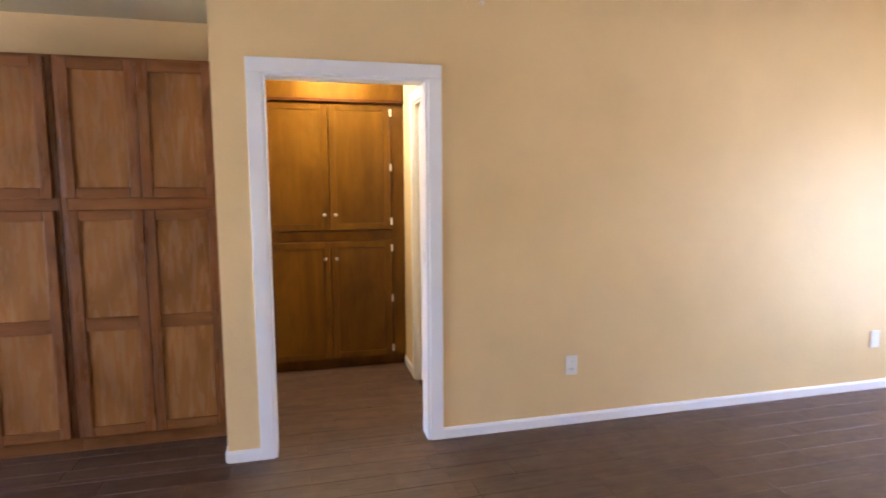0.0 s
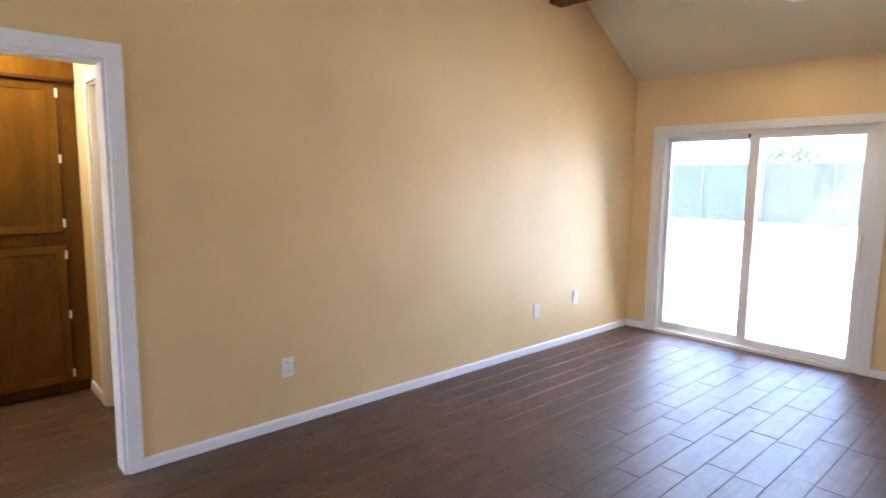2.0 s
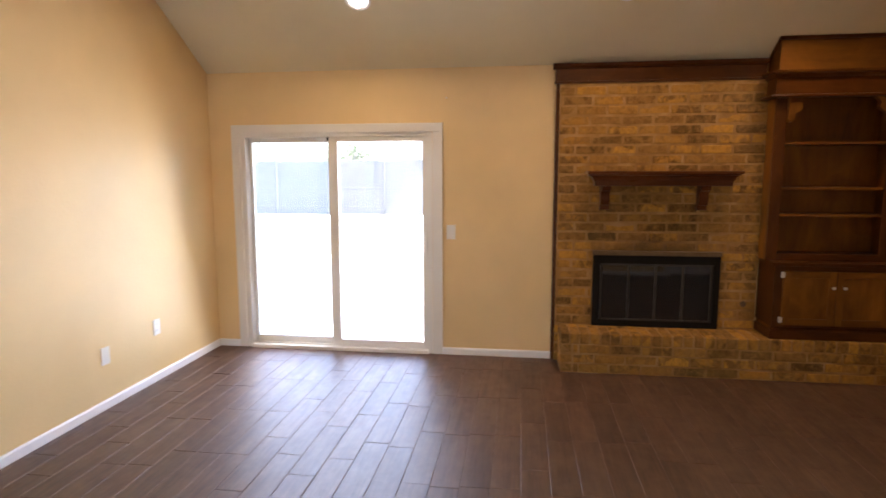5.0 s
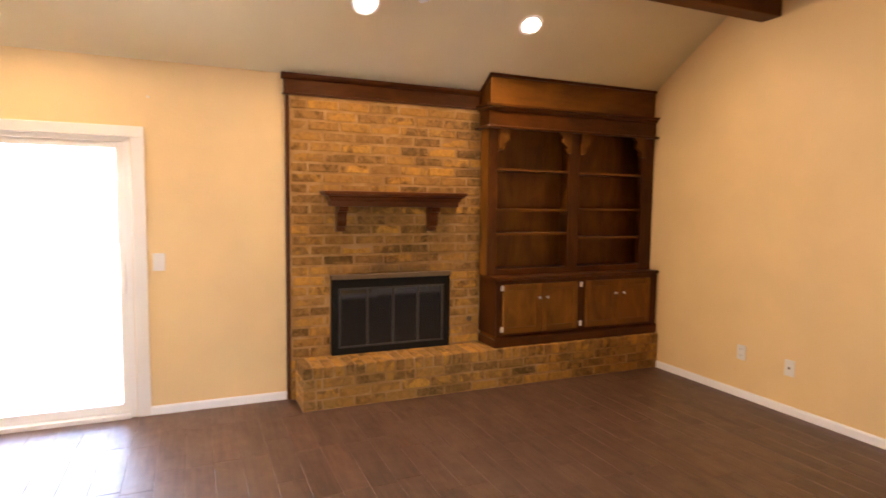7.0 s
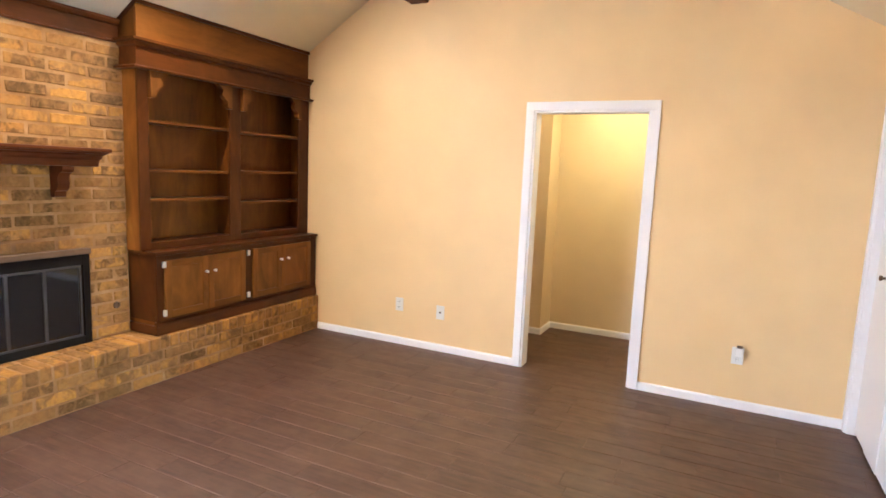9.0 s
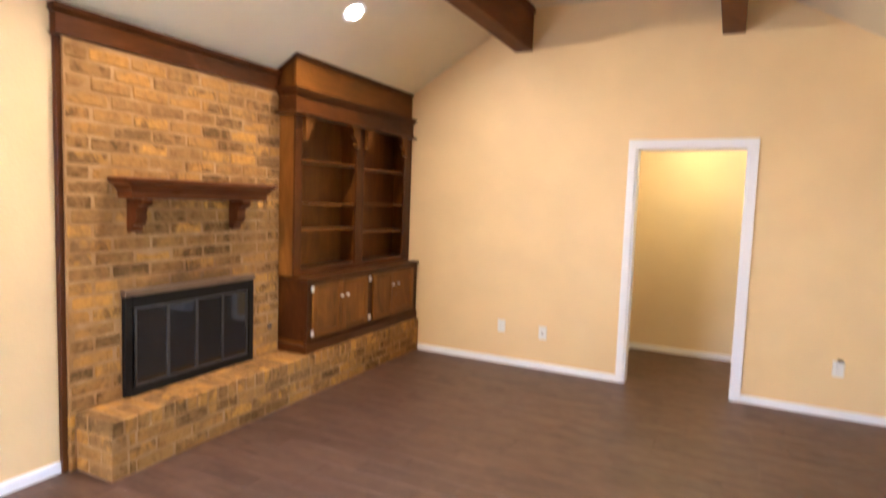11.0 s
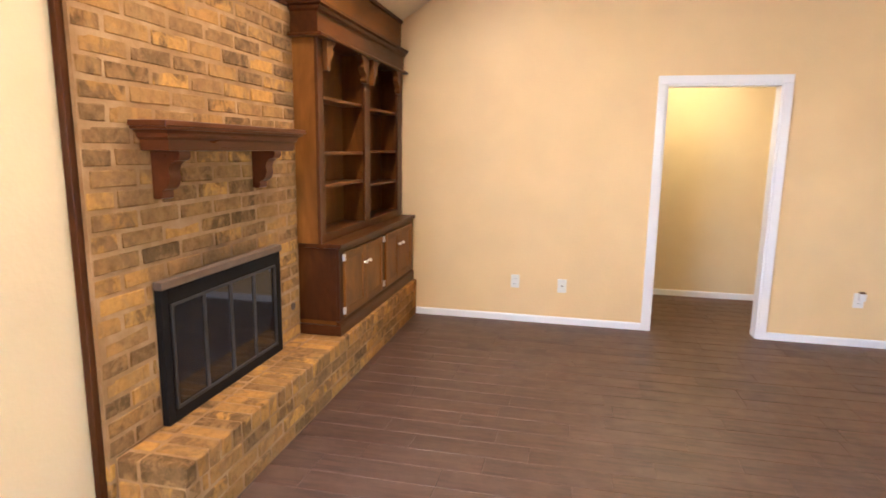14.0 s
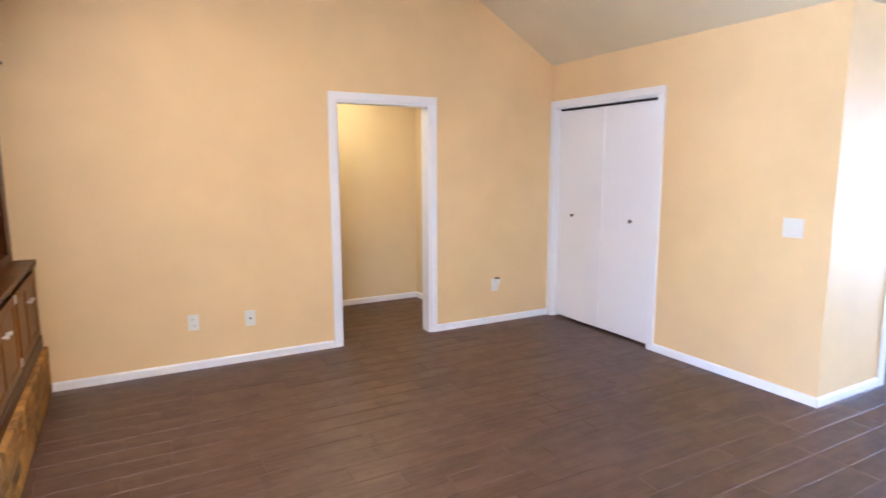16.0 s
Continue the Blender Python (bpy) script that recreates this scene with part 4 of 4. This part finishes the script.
# ---- outlets and switches ----
def plate(name, axis, plane, side, u, z, wide, high, label, category):
    """A wall plate with eased edges; returns the thing and a maker of boxes on it."""
    base = (u, plane, z) if axis == "y" else (plane, u, z)
    ob = thing(name, base, label, category)

    def on(u0, u1, z0, z1, d0, d1, r=0.0):
        p, q = sorted((plane + side * d0, plane + side * d1))
        return boxes((u + u0, u + u1, p, q, z + z0, z + z1) if axis == "y" else (p, q, u + u0, u + u1, z + z0, z + z1), bevel=r)
    part("cover_plate", on(-wide / 2, wide / 2, -high / 2, high / 2, 0, 0.007, 0.0025), PLASTIC, ob)
    return ob, on


def outlet(axis, plane, side, u, z, label):
    ob, on = plate("wall_outlet", axis, plane, side, u, z, 0.074, 0.118, label, "outlet")
    tagged(ob, group="wall outlets")
    for s in (-0.024, 0.024):
        face = part("socket", on(-0.017, 0.017, s - 0.014, s + 0.014, 0.007, 0.0095, 0.002), PLASTIC, ob)
        part("slot", on(-0.009, -0.0065, s - 0.004, s + 0.006, 0.0085, 0.0099), RUBBER, face)
        part("slot", on(0.0065, 0.009, s - 0.004, s + 0.006, 0.0085, 0.0099), RUBBER, face)
    return ob, on


outlet("y", N, -1, 1.965, 0.366, "white double wall outlet above the baseboard")
ob, on = plate("cable_plate", "y", N, -1, 4.292, 0.360, 0.074, 0.118, "white blank wall plate above the baseboard", "wall plate")
outlet("y", N, -1, 4.850, 0.412, "white double wall outlet near the room corner")
outlet("y", S, 1, 4.520, 0.360, "white double wall outlet above the baseboard")
ob, on = plate("cable_plate", "y", S, 1, 4.114, 0.341, 0.076, 0.120, "white cable wall plate with a small round jack", "wall plate")
part("jack", lathe(bmesh.new(), [(0.008, 0.007), (0.008, 0.012), (0.004, 0.018)], (4.114, S, 0.341), "y", 12), BRONZE, ob, "metal cable jack", True)
ob, on = outlet("y", S, 1, 1.834, 0.372, "white double wall outlet beside the doorway")
plug = thing("plug_in_freshener", (1.828, S + 0.01, 0.385), "small white plug-in device with a dark top in the outlet", "plug-in device")
part("casing", boxes((1.800, 1.850, S + 0.0105, S + 0.05, 0.375, 0.435), bevel=0.010), PLASTIC, plug)
part("cap", boxes((1.806, 1.844, S + 0.015, S + 0.045, 0.433, 0.448), bevel=0.004), BRONZE, plug, "dark cap")
ob, on = plate("light_switch", "x", E, -1, 0.806, 1.080, 0.078, 0.122, "white single rocker light switch beside the glass door", "light switch")
part("rocker", on(-0.016, 0.016, -0.033, 0.033, 0.007, 0.011, 0.002), PLASTIC, ob)
ob, on = plate("light_switch", "x", W, 1, -0.984, 1.113, 0.13, 0.124, "white double rocker light switch near the wall corner", "light switch")
part("rocker", on(-0.045, -0.013, -0.033, 0.033, 0.007, 0.011, 0.002), PLASTIC, ob)
part("rocker", on(0.013, 0.045, -0.033, 0.033, 0.007, 0.011, 0.002), PLASTIC, ob)
ob = thing("wall_hook", (1.39, N, 2.42), "small white hook high on the wall", "hook")
part("pin", lathe(bmesh.new(), [(0.010, 0), (0.007, -0.008), (0.008, -0.022), (0.003, -0.026)], (1.39, N, 2.42), "y", 10), PLASTIC, ob, "", True)
ob = thing("wall_hook", (E, 0.846, 2.205), "tiny white hook above the glass door", "hook")
part("pin", lathe(bmesh.new(), [(0.007, 0), (0.005, -0.006), (0.006, -0.016), (0.002, -0.018)], (E, 0.846, 2.205), "x", 10), PLASTIC, ob, "", True)

# ---- kitchen window, behind the start of the walk ----
ob = thing("window_1", (KITCHEN_W, 1.2, 0.12), "tall white framed kitchen window", "window", kind="structure")
part("window_frame", boxes((KITCHEN_W - 0.12, KITCHEN_W + 0.015, 0.2, 0.25, 0.12, 2.1), (KITCHEN_W - 0.12, KITCHEN_W + 0.015, 2.15, 2.2, 0.12, 2.1), (KITCHEN_W - 0.12, KITCHEN_W + 0.015, 0.25, 2.15, 0.12, 0.17), (KITCHEN_W - 0.12, KITCHEN_W + 0.015, 0.25, 2.15, 2.05, 2.1), (KITCHEN_W - 0.09, KITCHEN_W - 0.03, 1.175, 1.225, 0.17, 2.05)), TRIM, ob)
for a, b in ((0.25, 1.175), (1.225, 2.15)):
    part("pane", boxes((KITCHEN_W - 0.066, KITCHEN_W - 0.06, a, b, 0.17, 2.05)), GLASS, ob).visible_shadow = False

# ---- back yard ----
FENCE_X = 25.0
fence = thing("fence", (FENCE_X, 8.0, -0.1), "weathered grey wooden board fence with posts and rails", "fence")
board = boxes((0, 0.018, -0.068, 0.068, 0, 2.29), bevel=0.0)
board_me = mesh_of("board", board, FENCE_WOOD, (0, 0, 0))
for k in range(170):
    ob = new("board", board_me)
    ob.parent = fence
    ob.location = (0.0, -14.0 + 0.142 * k, random.uniform(0.0, 0.03))
for k in range(11):
    y = -14.0 + 8.0 + 2.4 * k
    part("post", boxes((FENCE_X - 0.1, FENCE_X - 0.01, y - 0.045, y + 0.045, -0.1, 2.22), bevel=0.006), FENCE_WOOD, fence)
for z in (0.22, 1.03, 1.82):
    part("rail", boxes((FENCE_X - 0.045, FENCE_X - 0.002, -6.0, 18.1, z - 0.045, z + 0.045), bevel=0.005), FENCE_WOOD, fence)

ob = thing("house", (48, 3.0, -0.1), "neighbouring pale house with a low grey roof behind the fence", "house")
part("wall", boxes((44, 54, -8.0, 8.2, -0.1, 2.7)), SIDING, ob)
part("roof", prism(bmesh.new(), [(43.2, 2.6), (49.0, 5.2), (54.8, 2.6), (54.8, 2.75), (49.0, 5.4), (43.2, 2.75)], "y", -8.8, 9.0), SHINGLE, ob)
for y in (-5.0, 0.5, 5.0):
    w = part("window", boxes((43.9, 44.02, y - 0.8, y + 0.8, 0.9, 2.1)), TRIM, ob)
    part("pane", boxes((43.88, 43.9, y - 0.72, y + 0.72, 0.98, 2.02)), SMOKED, w)


def tree(x, y, high, spread, seed):
    rng = random.Random(seed)
    ob = thing("tree", (x, y, -0.1), "leafy green tree beyond the fence", "tree", "trees beyond the fence")
    bm = lathe(bmesh.new(), [(0.22, -0.1), (0.16, high * 0.3), (0.11, high * 0.55), (0.04, high * 0.85)], (x, y, 0), "z", 10)
    for k in range(6):
        a, z = rng.uniform(0, 6.28), high * rng.uniform(0.35, 0.6)
        limb = lathe(bmesh.new(), [(0.07, 0), (0.05, spread * 0.5), (0.02, spread * 0.9)], (0, 0, 0), "z", 7)
        limb.transform(Matrix.Translation((x, y, z)) @ pose(0, 0, 0, 0, rng.uniform(35, 65), math.degrees(a)))
        me = bpy.data.meshes.new("limb")
        limb.to_mesh(me), limb.free()
        bm.from_mesh(me)
        bpy.data.meshes.remove(me)
    part("trunk", bm, BARK, ob, "", True)
    verts, faces = [], []
    lumps = [Vector((rng.gauss(0, spread * 0.42), rng.gauss(0, spread * 0.42), high * rng.uniform(0.45, 0.95))) for _ in range(26)]
    for _ in range(2600):
        c = rng.choice(lumps) + Vector((rng.gauss(0, 0.42), rng.gauss(0, 0.42), rng.gauss(0, 0.34)))
        q = Euler((rng.uniform(0, 6.3), rng.uniform(0, 6.3), rng.uniform(0, 6.3))).to_matrix()
        s = rng.uniform(0.07, 0.16)
        n = len(verts)
        for u, v in ((-1, 0), (0, -0.5), (1, 0), (0, 0.5)):
            verts.append(tuple(Vector((x, y, 0)) + c + q @ Vector((u * s, v * s, 0)) - Vector((x, y, -0.1))))
        faces.append((n, n + 1, n + 2, n + 3))
    me = bpy.data.meshes.new("crown")
    me.from_pydata(verts, [], faces)
    me.materials.append(LEAF)
    crown_ob = new("crown", me)
    crown_ob.parent = ob
    BASE[crown_ob] = BASE[ob]
    return ob


tree(33, 17.5, 4.6, 2.4, 3)
tree(36, 10.5, 3.6, 1.8, 5)
tree(38, 26.0, 5.5, 2.6, 8)
solid("eave", boxes((E + 0.15, E + 0.55, -4.0, 4.6, 2.36, 2.50), bevel=0.01), TRIM, "white painted eave above the patio door", "eave")

# ---- bricks ----
def brick_mesh(lx, ly, lz, seed):
    """One tumbled brick, its corners a little knocked off."""
    rng = random.Random(seed)
    bm = boxes((-lx / 2, lx / 2, -ly / 2, ly / 2, -lz / 2, lz / 2))
    bmesh.ops.bevel(bm, geom=list(bm.edges), offset=0.0075, segments=1, affect="EDGES")
    for v in bm.verts:
        v.co += Vector((rng.uniform(-1, 1), rng.uniform(-1, 1), rng.uniform(-1, 1))) * 0.0028
    return mesh_of("brick", bm, BRICK, (0, 0, 0))


MESHES = {}


def lay(parent, centre, size):
    """Lays one brick of a size, shared with alike ones, slightly out of true."""
    key = tuple(round(s, 2) for s in size)
    kinds = MESHES.setdefault(key, [])
    if len(kinds) < 6:
        kinds.append(brick_mesh(*size, len(kinds) + round(1000 * sum(key))))
    ob = new("brick", random.choice(kinds))
    ob.parent = parent
    ob.rotation_euler = (random.gauss(0, 0.006), random.gauss(0, 0.006), random.gauss(0, 0.006))
    ob.location = Vector(centre) - BASE[parent] + Vector((random.uniform(-0.0015, 0.0015), random.gauss(0, 0.0015), random.uniform(-0.0015, 0.0015)))
    return ob


JOINT, BH, BL = 0.009, 0.069, 0.233
DEPTH = E - BX - 0.002


def course(parent, z, y0, y1, start):
    """A row of stretchers in the upright face between y0 and y1."""
    edges_y, y = [], start
    while y < y1:
        edges_y.append((max(y, y0), min(y + BL, y1)))
        y += BL + JOINT
    for a, b in edges_y:
        if b - a > 0.03:
            lay(parent, (BX + DEPTH / 2, (a + b) / 2, z + BH / 2), (DEPTH, round(b - a, 2), BH))


row, z = 0, HTOP + 0.006
while z + BH < 2.31:
    off = (0.0, 0.121)[row % 2] + random.uniform(-0.012, 0.012)
    spans = [(FY0 + 0.004, -1.376), (-0.378, FY1 - 0.004)] if z < 0.945 else [(FY0 + 0.004, FY1 - 0.004)]
    for a, b in spans:
        course(fireplace, z, a, b, FY0 - off - 0.24 + 0.004 + (0 if a < -1 else 0.242 * 5))
    z += BH + JOINT
    row += 1

# hearth: three rows of stretchers, a row of headers on edge on top
hy0, hy1 = S + 0.004, -0.112
for r in range(3):
    z = 0.004 + r * (BH + JOINT)
    y = hy0 - (0.0, 0.121)[r % 2]
    while y < hy1 - 0.1:
        a, b = max(y, hy0), min(y + BL, hy1 - 0.1)
        if b - a > 0.03:
            lay(hearth, (HX + 0.05, (a + b) / 2, z + BH / 2), (0.1, round(b - a, 2), BH))
        y += BL + JOINT
    x = HX + 0.002
    for long in ((0.19, 0.095), (0.085, 0.2))[r % 2]:
        lay(hearth, (x + long / 2, hy1 - 0.047, z + BH / 2), (long, 0.094, BH))
        x += long + JOINT
part("mortar", boxes((BX + 0.0045, E - 0.001, -0.118, FY1, -0.003, HTOP)), MORTAR, fireplace, "sandy mortar bed")
for r in range(4):
    lay(fireplace, (BX + DEPTH / 2, -0.095, 0.006 + r * (BH + JOINT) + BH / 2), (DEPTH, 0.032, BH))
# rowlock top: headers on edge along the whole front, a row of stubs behind
count = round((hy1 - hy0 + 0.009) / 0.0775)
pitch = (hy1 - hy0 + 0.009) / count
for k in range(count):
    y = hy0 + pitch * (k + 0.5) - 0.0045
    lay(hearth, (HX + 0.1, y, HTOP - 0.0435), (0.2, 0.0685, 0.088))
    lay(hearth, (HX + 0.254, y, HTOP - 0.0445), (0.088, 0.0685, 0.086))

# ---- floor planks ----
PL, PW_, G = 0.598, 0.1497, 0.0023


def plank_mesh(lx, ly):
    bm = boxes((-lx / 2, lx / 2, -ly / 2, ly / 2, -0.014, 0.0))
    top = [e for e in bm.edges if all(v.co.z > -0.001 for v in e.verts)]
    bmesh.ops.bevel(bm, geom=top, offset=0.0018, segments=1, affect="EDGES")
    return mesh_of("plank", bm, PLANK, (0, 0, 0))


LINE = 0.044                                  # one of the long joints runs here
PLANKS, count, rest = {}, 0, []
ROOMS = [(W - 0.10, E, S, N), (KITCHEN_W, W - 0.10, CORNER_Y, N), (KITCHEN_W, 0.0, N, KITCHEN_N), (0.12, LX, N, 4.5), (2.0, 5.5, -4.76, S), (-0.58, 0.5, -2.6, CORNER_Y)]
for n, (x0, x1, y0, y1) in enumerate(ROOMS):
    first = math.floor((y0 - LINE) / (PW_ + G))
    for r in range(first, first + 60):
        a, b = r * (PW_ + G) + LINE, r * (PW_ + G) + LINE + PW_
        a, b = max(a, y0), min(b, y1)
        if b - a < 0.01:
            continue
        shift = random.Random(r).choice((0.0, 0.2, 0.4)) + random.Random(r + 500).uniform(-0.03, 0.03)
        for c in range(-12, 14):
            u, v = c * (PL + G) + shift, c * (PL + G) + shift + PL
            u, v = max(u, x0), min(v, x1)
            if v - u < 0.01:
                continue
            if n == 0 and u > 1.55 and count < 300:
                key = (round(v - u, 2), round(b - a, 3))
                if key not in PLANKS:
                    PLANKS[key] = plank_mesh(v - u, b - a)
                ob = new("plank", PLANKS[key])
                ob.parent = floor
                ob.location = ((u + v) / 2, (a + b) / 2, random.uniform(-0.0005, 0.0005))
                ob.rotation_euler = (random.gauss(0, 0.0055), random.gauss(0, 0.0013), 0)
                count += 1
            else:
                rest.append((u, v, a, b))
verts, faces = [], []
for u, v, a, b in rest:
    n = len(verts)
    e = 0.0018
    for z, d in ((-0.014, 0), (-0.0018, 0), (0.0, e)):
        verts += [(u + d, a + d, z), (v - d, a + d, z), (v - d, b - d, z), (u + d, b - d, z)]
    for k in range(2):
        for j in range(4):
            faces.append((n + 4 * k + j, n + 4 * k + (j + 1) % 4, n + 4 * k + 4 + (j + 1) % 4, n + 4 * k + 4 + j))
    faces.append((n + 8, n + 9, n + 10, n + 11))
me = bpy.data.meshes.new("planks")
me.from_pydata(verts, [], faces)
me.materials.append(PLANK_REST)
ob = tagged(new("planks", me), kind="stuff")
ob.parent = floor
